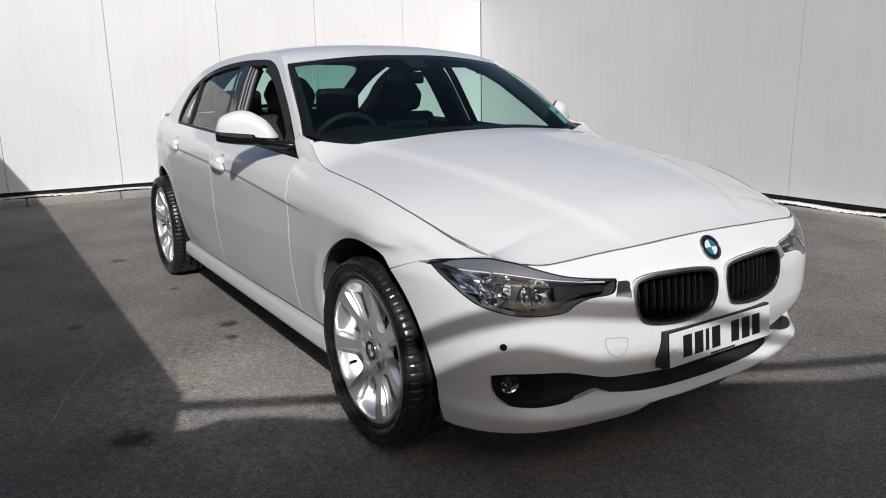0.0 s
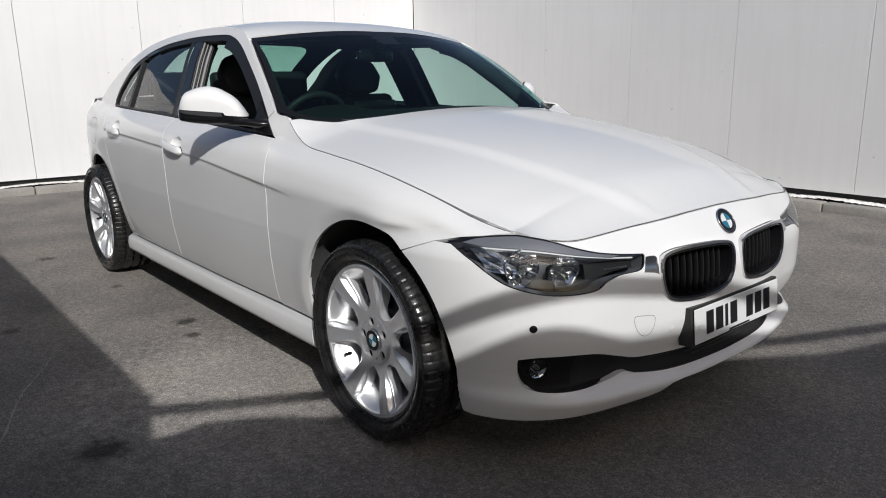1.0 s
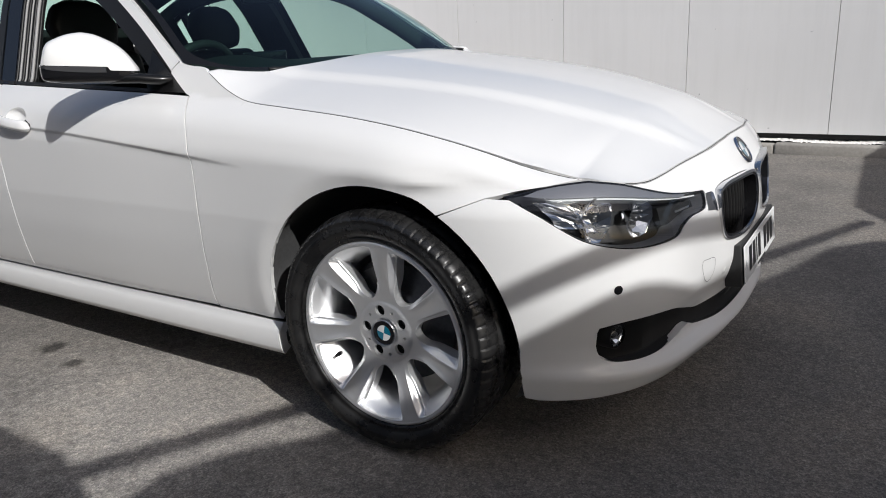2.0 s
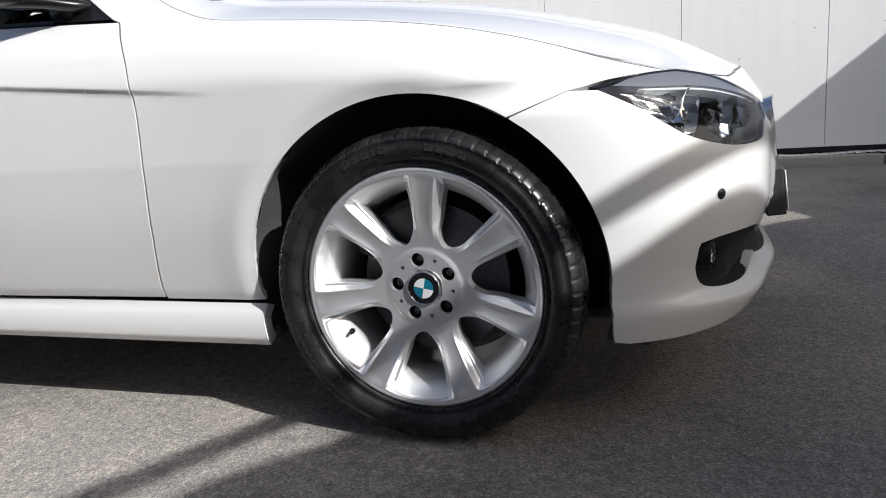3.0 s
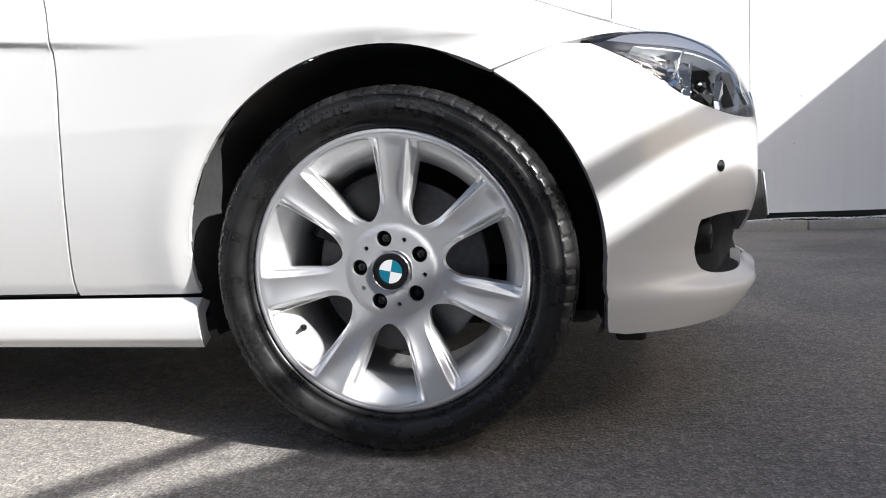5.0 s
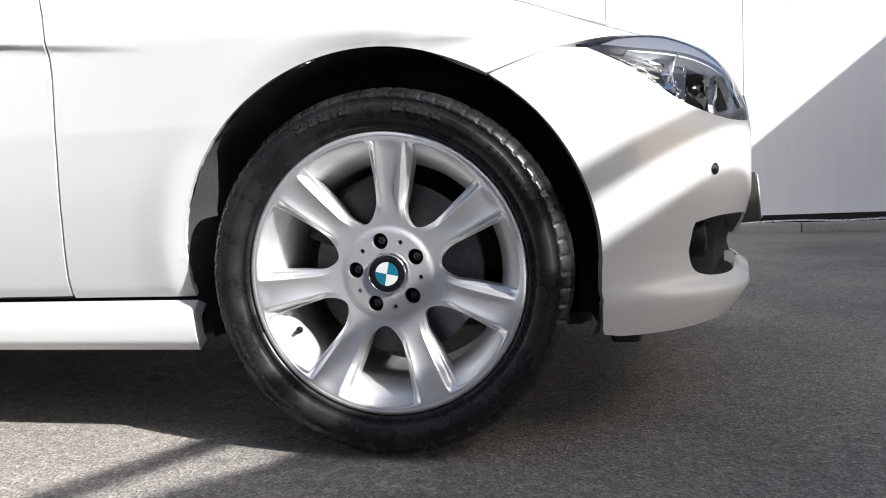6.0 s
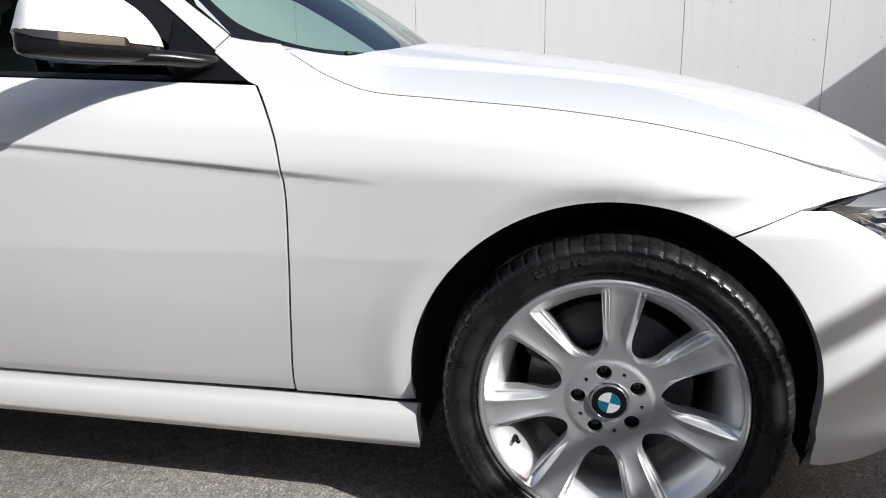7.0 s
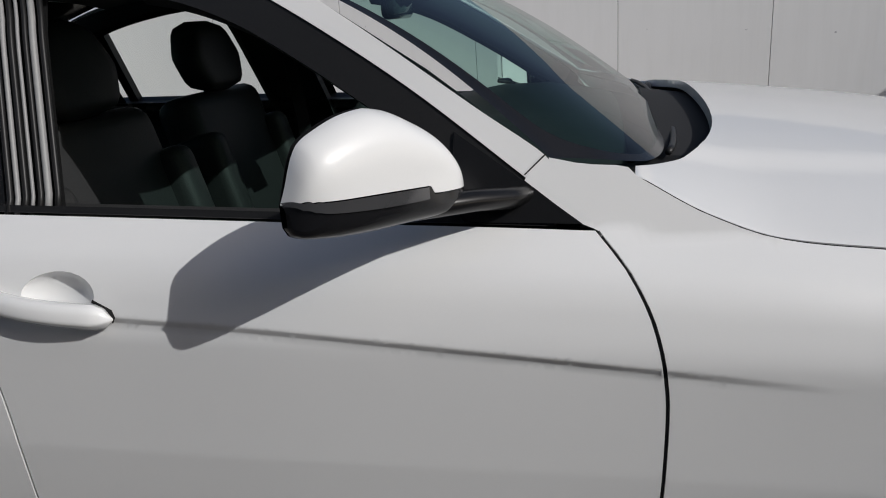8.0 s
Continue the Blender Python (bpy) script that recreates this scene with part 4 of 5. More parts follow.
def kidney_surf(p):
    """The grille stands more upright than the nose round it."""
    q = nose_surf(p)
    return q + np.stack([0.5 * np.clip(nose_in(p[:, 1]) - 0.003, 0, None) * (p[:, 1] > 0.55), 0 * p[:, 0], 0 * p[:, 0]], 1)


def kidney(f):
    loop = kidney_hole
    frame_part = panel("kidney_grille", shrink(loop, -0.002), kidney_surf, SATIN, car, "black slatted grille in a chrome frame", step=0.01,
                       holes=[shrink(loop, 0.0055)], depth=0.03, flip=f, lift=0.006)
    panel("inner_rim", shrink(loop, 0.005), kidney_surf, GLOSS_BLACK, frame_part, step=0.012, holes=[shrink(loop, 0.012)], depth=0.045, flip=f, lift=0.002)
    inset(loop, "backing", DARK_GAP, frame_part, 0.06).scale = (1, -1 if f else 1, 1)
    s = 1 if f else -1
    for k in range(11):
        y = 0.052 + 0.0285 * k
        inner = [p for p in KIDNEY]
        zs = [z for yy, z in inner if abs(yy - y) < 0.03]
        lo, hi = min(zs) + 0.006, max(zs) - 0.006
        bm = bmesh.new()
        ring = []
        for z in np.linspace(lo, hi, 7):
            q = kidney_surf(np.array([[on_nose(-y, z), z]]))[0]
            ring.append([bm.verts.new((q[0] + dx, s * (abs(q[1]) + dy), z)) for dx, dy in ((-0.030, -0.0018), (-0.028, 0.0), (-0.030, 0.0018), (-0.055, 0.0018), (-0.055, -0.0018))])
        for a, b in zip(ring, ring[1:]):
            for i in range(5):
                bm.faces.new((a[i], a[(i + 1) % 5], b[(i + 1) % 5], b[i]))
        bm.faces.new(ring[0])
        bm.faces.new(ring[-1])
        bmesh.ops.recalc_face_normals(bm, faces=bm.faces)
        part("slat", bm, SLAT, frame_part)
    return frame_part


both(kidney)

# bridge between lamp and grille: a short bright block
bridge = nose_loop(spline([(0.392, 0.641), (0.362, 0.640), (0.354, 0.634)], 3) + spline([(0.358, 0.590), (0.37, 0.596), (0.411, 0.603)], 3))
both(lambda f: panel("grille_bridge", bridge, nose_surf, SATIN, car, "satin metal bridge beside the grille", step=0.008, depth=0.02, flip=f, lift=0.002))

# low intake
intake = inset(low_hole, "low_intake", DARK_GAP, car, 0.036, "dark lower air intake", 0.03, True)
for k in range(3):
    bm = tube(bmesh.new(), [(0.690 - 0.09 * (t / 0.38) ** 2 * 0.5, t, 0.298 + 0.014 * k) for t in np.linspace(-0.38, 0.38, 15)], 0.0035, 5)
    part("intake_bar", bm, PLASTIC, intake)


def fog_lamp(f):
    s = 1 if f else -1
    c = Vector((0.552, s * 0.686, 0.360))
    aim = Matrix.Translation(c) @ Vector((1.0, s * 0.25, 0)).to_track_quat("Z", "Y").to_matrix().to_4x4()
    lamp = part("fog_lamp", lathe(bmesh.new(), [(0.0001, 0.008), (0.015, 0.0072), (0.027, 0.005), (0.030, -0.002)], 36, aim), GLASS_CLEAR, car, "round clear fog lamp")
    part("reflector", lathe(bmesh.new(), [(0.004, -0.02), (0.014, -0.017), (0.027, -0.003), (0.030, -0.001)], 14, aim), FACET, lamp, smooth=False)
    part("lamp_barrel", lathe(bmesh.new(), [(0.0305, 0.006), (0.034, 0.004), (0.036, -0.03)], 28, aim), SLAT, lamp)
    part("bulb_hood", lathe(bmesh.new(), [(0.0001, 0.002), (0.006, 0.001), (0.007, -0.02)], 12, aim), LAMP_INNER, lamp)
    pocket = nose_loop(spline([(0.742, 0.388), (0.69, 0.396), (0.60, 0.394)], 4) + spline([(0.60, 0.295), (0.70, 0.300), (0.738, 0.350)], 4))
    def surf(p):
        return nose_surf(p) - np.array((0.027, -0.008, 0))
    panel("surround", pocket, surf, SLAT, lamp, step=0.012, depth=0.0, flip=f)
    return lamp


both(fog_lamp)


# small things on the nose
def disc_on(point, normal, profile, name, mat, parent, label="", segments=40):
    aim = Matrix.Translation(point) @ Vector(normal).to_track_quat("Z", "Y").to_matrix().to_4x4()
    return part(name, lathe(bmesh.new(), profile, segments, aim), mat, parent, label)


def nose_frame(y, z):
    q = np.array([[on_nose(y, z), z]])
    n = normals_of(nose_surf, q)[0]
    p = nose_surf(q)[0]
    return Vector(p), Vector(n)


for y in (-0.724, -0.30, 0.30, 0.724):
    p, n = nose_frame(y, 0.484 if abs(y) > 0.5 else 0.42)
    if abs(y) > 0.5:
        s = disc_on(p + n * 0.001, n, [(0.0001, 0.0016), (0.005, 0.0014), (0.0105, 0.0)], "parking_sensor", GLOSS_BLACK, car, "small black parking sensor")
    else:
        disc_on(p + n * 0.001, n, [(0.0001, 0.0016), (0.005, 0.0014), (0.0105, 0.0)], "parking_sensor", PAINT, car)


def roundel(centre, normal, up, radius, parent):
    """A round badge: dark ring, four quarters of blue and white."""
    z = Vector(normal).normalized()
    x = Vector(up).cross(z).normalized()
    y = z.cross(x)
    rot = Matrix((x, y, z)).transposed().to_4x4()
    aim = Matrix.Translation(centre) @ rot
    badge = part("badge", lathe(bmesh.new(), [(radius * 0.62, 0.0026), (radius * 0.66, 0.003), (radius * 0.93, 0.003), (radius, 0.0012), (radius, -0.004)], 48, aim), GLOSS_BLACK, parent, "round badge with black ring")
    part("badge_rim", lathe(bmesh.new(), [(radius * 0.955, 0.003), (radius * 0.985, 0.0042), (radius * 1.03, 0.002), (radius * 1.03, -0.004)], 48, aim), CHROME, badge)
    for k in range(4):
        bm = bmesh.new()
        ring = [bm.verts.new(aim @ Vector((radius * 0.63 * math.cos(a), radius * 0.63 * math.sin(a), 0.0026)))
                for a in np.linspace(k * math.pi / 2, (k + 1) * math.pi / 2, 10)]
        mid = bm.verts.new(aim @ Vector((0, 0, 0.0032)))
        for a, b in zip(ring, ring[1:]):
            bm.faces.new((mid, a, b))
        part("quarter", bm, BADGE_WHITE if k % 2 else BADGE_BLUE, badge)
    return badge


p, n = nose_frame(0.0, 0.687)
roundel(p + n * 0.004, n, (0, 0, 1), 0.041, car)

# number plate with dark surround
plate_n = Vector((1, 0, 0.10)).normalized()
plate_up = Vector((-0.10, 0, 1)).normalized()
plate_c = Vector((0.748, 0.0, 0.420))


def slab(name, w, h, depth, offset, mat, parent, label="", dy=0.0, dz=0.0, bevel=0.002):
    bm = box(bmesh.new(), (-w / 2, -h / 2, 0), (w / 2, h / 2, depth), bevel, 1)
    x = plate_up.cross(plate_n)
    rot = Matrix((x, plate_up, plate_n)).transposed().to_4x4()
    bm.transform(Matrix.Translation(plate_c + plate_n * offset + x * dy + plate_up * dz) @ rot)
    return part(name, bm, mat, parent, label, smooth=False)


holder = slab("plate_holder", 0.508, 0.115, 0.045, -0.048, PLASTIC, car, "black number plate holder")
plate = slab("number_plate", 0.494, 0.104, 0.004, 0.0, PLATE_WHITE, holder, "white number plate with black bars")
for k, dy in enumerate((-0.168, -0.115, -0.075, -0.033, 0.062, 0.116, 0.170)):
    w = 0.016 if k == 2 else 0.040
    slab("bar", w, 0.068, 0.0006, 0.0042, BAR_BLACK, plate, dy=dy, dz=0.002, bevel=0)
for dy in (-0.224, 0.224):
    slab("bar", 0.012, 0.012, 0.003, 0.0042, PLATE_WHITE, plate, dy=dy, bevel=0.001)
slab("bar", 0.12, 0.006, 0.0006, 0.0042, BAR_BLACK, plate, dz=-0.046, bevel=0)

# tow eye cover: a fine groove
hatch = nose_loop(spline([(0.448, 0.482), (0.41, 0.481), (0.374, 0.474), (0.372, 0.445), (0.382, 0.424), (0.398, 0.417), (0.422, 0.428), (0.442, 0.452)], 4, True))
tow = panel("tow_cover_groove", hatch, nose_surf, DARK_GAP, car, "", step=0.006, holes=[shrink(hatch, 0.0011)], depth=0.0, lift=0.0006)

# ---- dark structure behind the shut lines, liners, underside ----
inner_side = ([(-3.7, 0.30), (-3.2, 0.30)] + [(-WHEELBASE + (ARCH + 0.004) * math.cos(a), ARCH_Z + (ARCH + 0.004) * math.sin(a)) for a in np.linspace(math.pi + 0.05, -0.05, 30)]
              + [(-2.44, 0.24), (-0.378, 0.24)] + [(ARCH_X + (ARCH + 0.004) * math.cos(a), ARCH_Z + (ARCH + 0.004) * math.sin(a)) for a in np.linspace(math.pi + 0.05, 1.0, 24)]
              + [(0.30, 0.66), (0.38, 0.69), (0.30, 0.745), (0.16, 0.79), (-0.14, 0.84), (-0.46, 0.872), (-0.60, 0.93), (-0.74, 0.965), (-0.72, 0.905)] + [(x, float(belt_z(x)) - 0.012) for x in np.linspace(-0.8, -3.7, 24)])
both(lambda f: panel("inner_shell", inner_side, side_surf, DARK_GAP, car, step=0.05, depth=0.0, lift=-0.040, flip=f))
hood_under = [(-0.60, -0.70), (-0.46, -0.765), (0.0, -0.775), (0.30, -0.73), (0.40, -0.68), (0.52, -0.45), (0.58, -0.2)]
panel("hood_liner", hood_under + [(x, -y) for x, y in hood_under[::-1]], lambda p: hood_surf(p) - np.array((0, 0, 0.030)), DARK_GAP, car, step=0.05, depth=0.0)


def skin(x, z):
    return float(half_width(x, max(z, 0.26)))


def wheel_liner(cx, f):
    s = 1 if f else -1
    bm = bmesh.new()
    n = 36
    rows = []
    for k in range(n + 1):
        a = -0.35 + (math.pi + 0.70) * k / n
        r = ARCH + 0.004 + 0.004 * math.sin(k * 1.7)
        rows.append([bm.verts.new((cx + (r + d) * math.cos(a), s * y, ARCH_Z + (r + d) * math.sin(a))) for y, d in ((min(0.872, skin(cx + r * math.cos(a), ARCH_Z + r * math.sin(a)) - 0.010), -0.003), (min(0.855, skin(cx + r * math.cos(a), ARCH_Z + r * math.sin(a)) - 0.026), 0.001), (0.76, 0.010), (0.66, 0.012), (0.55, 0.0))])
    for a, b in zip(rows, rows[1:]):
        for i in range(4):
            bm.faces.new((a[i], a[i + 1], b[i + 1], b[i]))
    bm.faces.new([r[4] for r in rows])
    bmesh.ops.recalc_face_normals(bm, faces=bm.faces)
    return part("arch_liner", bm, LINER, car, "black felt wheel arch liner")


for cx in (ARCH_X, -WHEELBASE):
    both(lambda f: wheel_liner(cx, f))
bm = box(bmesh.new(), (-3.6, -0.55, 0.17), (0.36, 0.55, 0.33), 0.03)
box(bm, (-2.40, -0.81, 0.20), (-0.40, 0.81, 0.27), 0.01)
part("underbody", bm, LINER, car, "black underbody")
for s in (-1, 1):
    bm = box(bmesh.new(), (0.385, min(s * 0.56, s * 0.715), 0.172), (0.440, max(s * 0.56, s * 0.715), 0.206), 0.008, 2)
    part("air_deflector", bm, PLASTIC, car, "black rubber air deflector")
bm = box(bmesh.new(), (-0.55, -0.52, 0.30), (0.50, 0.52, 0.62), 0.04)
part("engine_block", bm, LINER, car, "dark engine bay filling")


def duct(loop, name, mat, parent, back):
    """The walls of an opening in the nose, running back into the car."""
    bm = bmesh.new()
    q = nose_surf(np.array(loop))
    rows = []
    for k in range(4):
        d = back * k / 3
        rows.append([bm.verts.new((x - d - 0.002, y * (1 - d * 0.35), z)) for x, y, z in q])
    n = len(loop)
    for a, b in zip(rows, rows[1:]):
        for i in range(n):
            bm.faces.new((a[i], a[(i + 1) % n], b[(i + 1) % n], b[i]))
    bmesh.ops.recalc_face_normals(bm, faces=bm.faces)
    return part(name, bm, mat, parent)


duct(shrink(low_hole, -0.002), "intake_duct", PLASTIC, intake, 0.040)


# ---- wheels ----
HUB = Vector((0.0, -0.838, 0.325))
OUT = Matrix.Translation(HUB) @ Matrix(((1, 0, 0, 0), (0, 0, -1, 0), (0, 1, 0, 0), (0, 0, 0, 1)))
SPOKES, TURNED = 7, radians(85)
PITCH = 2 * math.pi / SPOKES


def spoke_half(r):
    return 0.0205 + (r - 0.09) * 0.155


def dish(r):
    return 0.030 * smoothstep((r - 0.070) / 0.17) + 0.004 * smoothstep((0.085 - r) / 0.012)


def hub_surf(p):
    x, z = p[:, 0], p[:, 1]
    r = np.hypot(x, z)
    d = dish(r) - 0.006 * smoothstep((0.040 - r) / 0.006)
    return np.stack([x, -0.838 - d, z + 0.325], 1)


SECTION = [(1.0, -0.0225), (0.985, -0.0195), (0.95, -0.0182), (0.88, -0.0165), (0.80, -0.0130), (0.72, -0.0080), (0.66, -0.0032), (0.625, -0.0004), (0.59, 0.0004), (0.54, -0.0002), (0.40, -0.0022), (0.22, -0.0034)]


def spokes():
    """Seven flat-topped spokes with hollowed flanks, run into the hub and into the rim ring by round corners."""
    fr = 0.036
    rows = [0.0862, 0.090] + [0.094 + fr * (1 - math.cos(t)) for t in np.linspace(0, math.pi / 2, 13)] + list(np.linspace(0.136, 0.229, 22)) + [0.2305 + 0.004 * math.sin(t) for t in np.linspace(0, math.pi / 2, 6)] + [0.2355, 0.2368, 0.238]
    cols = [(-u, h) for u, h in SECTION] + [(0.0, -0.0038)] + SECTION[::-1]
    bm = bmesh.new()
    ground = bmesh.new()
    for k in range(SPOKES):
        mid = TURNED + k * PITCH
        top, low, open_row = [], [], []
        for r in rows:
            e = 0.0
            if 0.094 < r < 0.2345:
                e = math.sqrt(max(0.0, 1 - max(0.0, (0.094 + fr - r) / fr) ** 2)) * math.sqrt(max(0.0, 1 - max(0.0, (r - 0.2305) / 0.004) ** 2))
            span = PITCH / 2 - e * (PITCH / 2 - spoke_half(r) / r)
            relief = float(smoothstep(np.array((r - 0.096) / 0.055)) * (1 - smoothstep(np.array((r - 0.216) / 0.020))))
            lean = 0.55 + 0.45 * float(smoothstep(np.array((r - 0.10) / 0.09)))
            row = []
            for u, h in cols:
                a = mid + u * span
                c = 0.0055 * math.exp(-((abs(u) - 0.83) / 0.055) ** 2) * float(smoothstep(np.array((r - 0.13) / 0.05)))
                d = float(dish(np.array(r))) + relief * (h * (lean if abs(u) > 0.6 else 1) - c)
                row.append(Vector((r * math.cos(a), r * math.sin(a), d)))
            top.append([bm.verts.new(OUT @ v) for v in row])
            open_row.append(e > 1e-4)
            low.append((row[0], row[-1]))
        for a, b in zip(top, top[1:]):
            for i in range(len(cols) - 1):
                bm.faces.new((a[i], a[i + 1], b[i + 1], b[i]))
        for side in (0, 1):
            lines = []
            for v in low:
                q = v[side]
                lines.append([ground.verts.new(OUT @ w) for w in (q, q - Vector((0, 0, 0.004)), q * 0.985 - Vector((0, 0, 0.030)))])
            for i in range(len(rows) - 1):
                if open_row[i] or open_row[i + 1]:
                    for j in (0, 1):
                        ground.faces.new((lines[i][j], lines[i + 1][j], lines[i + 1][j + 1], lines[i][j + 1]))
    bmesh.ops.remove_doubles(bm, verts=bm.verts[:], dist=1e-5)
    bmesh.ops.recalc_face_normals(bm, faces=bm.faces)
    if sum(f.normal.y for f in bm.faces) > 0:
        bmesh.ops.reverse_faces(bm, faces=bm.faces)
    bmesh.ops.delete(ground, geom=[v for v in ground.verts if not v.link_faces], context="VERTS")
    return bm, ground


def wheel():
    bm, walls = spokes()
    rim = part("wheel", bm, ALLOY, car, "silver seven-spoke alloy wheel")
    part("spoke_wall", walls, ALLOY, rim)
    ring = [(0.0865 * math.cos(a), 0.0865 * math.sin(a)) for a in np.linspace(0, 2 * math.pi, 84, endpoint=False)]
    holes = []
    for k in range(5):
        a = radians(101 + 72 * k)
        holes.append([(0.0585 * math.cos(a) + 0.0145 * math.cos(b), 0.0585 * math.sin(a) + 0.0145 * math.sin(b)) for b in np.linspace(0, 2 * math.pi, 18, endpoint=False)])
        a += radians(36)
        holes.append([(0.060 * math.cos(a) + 0.0042 * math.cos(b), 0.060 * math.sin(a) + 0.0042 * math.sin(b)) for b in np.linspace(0, 2 * math.pi, 10, endpoint=False)])
    panel("hub_face", ring, hub_surf, ALLOY, rim, step=0.0065, holes=holes, depth=0.010)
    part("rim_barrel", lathe(bmesh.new(), [(0.2340, 0.0225), (0.2370, 0.0296), (0.2400, 0.0308), (0.2440, 0.0300), (0.2468, 0.027), (0.2480, 0.012), (0.240, -0.010), (0.240, -0.19), (0.246, -0.20), (0.244, -0.205),
                                           (0.200, -0.195), (0.196, -0.06), (0.200, -0.034), (0.209, -0.012), (0.221, 0.005), (0.231, 0.016)], 96, OUT, True), ALLOY, rim)
    prof = [(0.243, 0.010), (0.2475, 0.026), (0.2495, 0.030), (0.2520, 0.0315), (0.2560, 0.0330), (0.2575, 0.0310), (0.264, 0.0385), (0.276, 0.0450), (0.288, 0.0470), (0.2895, 0.0455), (0.3005, 0.0440), (0.302, 0.0452), (0.306, 0.0430), (0.3125, 0.0360), (0.3180, 0.0240),
            (0.3215, 0.0080), (0.3225, -0.010), (0.3175, -0.012), (0.3175, -0.020), (0.3235, -0.022), (0.3250, -0.060), (0.3190, -0.062), (0.3190, -0.072), (0.3250, -0.074), (0.3250, -0.112), (0.3190, -0.114), (0.3190, -0.124), (0.3235, -0.126), (0.3200, -0.165), (0.306, -0.195), (0.285, -0.205), (0.246, -0.190)]
    segs = 432
    bm = bmesh.new()
    rings = []
    for k in range(segs):
        c, s = math.cos(2 * math.pi * k / segs), math.sin(2 * math.pi * k / segs)
        cut = 0.0018 if k % 6 == 0 else 0.0
        row = []
        for i, (r, h) in enumerate(prof):
            rr = r - (cut if 12 <= i <= 16 else 0)
            row.append(bm.verts.new(OUT @ Vector((rr * c, rr * s, h))))
        rings.append(row)
    for k in range(segs):
        a, b = rings[k], rings[(k + 1) % segs]
        for i in range(len(prof) - 1):
            bm.faces.new((a[i], b[i], b[i + 1], a[i + 1]))
    tyre = part("tyre", bm, RUBBER, rim, "worn black road tyre")
    m = len(prof) - 1
    for p in tyre.data.polygons:
        k, i = divmod(p.index, m)
        p.use_smooth = not (11 <= i <= 16 and k % 6 in (0, 5))
    # raised sidewall marks
    bm = bmesh.new()

    def mark(a0, a1, r0, r1, h):
        vs = []
        for a, r in ((a0, r0), (a1, r0), (a1, r1), (a0, r1)):
            vs.append(bm.verts.new(OUT @ Vector((r * math.cos(a), r * math.sin(a), h))))
        bm.faces.new(vs)
    for start, widths in ((66, (3.2, 4.0, 2.4, 3.6)), (98, (3.8, 1.4, 3.4, 2.8, 3.8))):
        for w in widths:
            mark(radians(start), radians(start + w), 0.2805, 0.2865, 0.0476)
            mark(radians(start + 0.4), radians(start + 1.3), 0.2865, 0.2935, 0.0474)
            mark(radians(start + w * 0.55), radians(start + w - 0.2), 0.289, 0.2945, 0.0472)
            start += w + 1.3
    for first in (16, 196):
        for k in range(11):
            mark(radians(first + 3 * k), radians(first + 3 * k + 1.2 + 0.4 * (k % 3)), 0.284, 0.289, 0.0476)
    tagged(part("sidewall_lettering", bm, grainy_tyre_mark, rim), kind="stuff")
    roundel(OUT @ Vector((0, 0, 0.0065)), (0, -1, 0), (math.sin(radians(12)), 0, math.cos(radians(12))), 0.0335, rim)
    for k in range(5):
        a = radians(101 + 72 * k)
        m = OUT @ Matrix.Translation((0.0585 * math.cos(a), 0.0585 * math.sin(a), -0.022))
        part("wheel_bolt", lathe(bmesh.new(), [(0.0001, 0.006), (0.004, 0.006), (0.0045, 0.008), (0.0085, 0.008), (0.009, 0.0), (0.012, -0.004)], 6, m), CALIPER, rim)
        part("bolt_well", lathe(bmesh.new(), [(0.0148, 0.024), (0.0140, -0.006), (0.010, -0.008)], 18, m), DARK_GAP, rim)
    va = math.atan2(-0.103, -0.178)
    base = Vector((0.2085 * math.cos(va), 0.2085 * math.sin(va), -0.020))
    lean = Vector((-math.cos(va) * 0.45, -math.sin(va) * 0.45, 1)).normalized()
    part("valve", tube(bmesh.new(), [OUT @ (base - lean * 0.004), OUT @ (base + lean * 0.012), OUT @ (base + lean * 0.013), OUT @ (base + lean * 0.030)], [0.0075, 0.0060, 0.0045, 0.0045], 12), GLOSS_BLACK, rim, "black tyre valve")
    part("brake_disc", lathe(bmesh.new(), [(0.070, -0.050), (0.085, -0.052), (0.088, -0.075), (0.158, -0.075), (0.160, -0.078), (0.160, -0.098), (0.088, -0.100)], 72, OUT), STEEL_DISC, rim)
    part("hub_bell", lathe(bmesh.new(), [(0.0001, -0.035), (0.066, -0.037), (0.072, -0.050), (0.072, -0.11)], 40, OUT), CALIPER, rim)
    bm = bmesh.new()
    rows = []
    for k in range(9):
        a = radians(-4 + 62 * k / 8 + 100)
        rows.append([bm.verts.new(OUT @ Vector((r * math.cos(a), r * math.sin(a), h))) for r, h in ((0.098, -0.050), (0.165, -0.046), (0.178, -0.060), (0.178, -0.12), (0.098, -0.12))])
    for a, b in zip(rows, rows[1:]):
        for i in range(5):
            bm.faces.new((a[i], a[(i + 1) % 5], b[(i + 1) % 5], b[i]))
    bm.faces.new(rows[0])
    bm.faces.new(rows[-1])
    bmesh.ops.recalc_face_normals(bm, faces=bm.faces)
    part("brake_caliper", bm, CALIPER, rim, smooth=False)
    return rim


grainy_tyre_mark = material("polished rubber lettering", (0.030, 0.030, 0.031), 0.3)
front_wheel = wheel()
copy_thing(front_wheel, Matrix.Translation((-WHEELBASE, -0.016, 0)) @ Matrix.Translation((0, 0, 0.325)) @ Matrix.Rotation(radians(21), 4, "Y") @ Matrix.Translation((0, 0, -0.325)))
copy_thing(front_wheel, Matrix.Diagonal((1, -1, 1, 1)))
copy_thing(front_wheel, Matrix.Translation((-WHEELBASE, 0.016, 0)) @ Matrix.Diagonal((1, -1, 1, 1)))

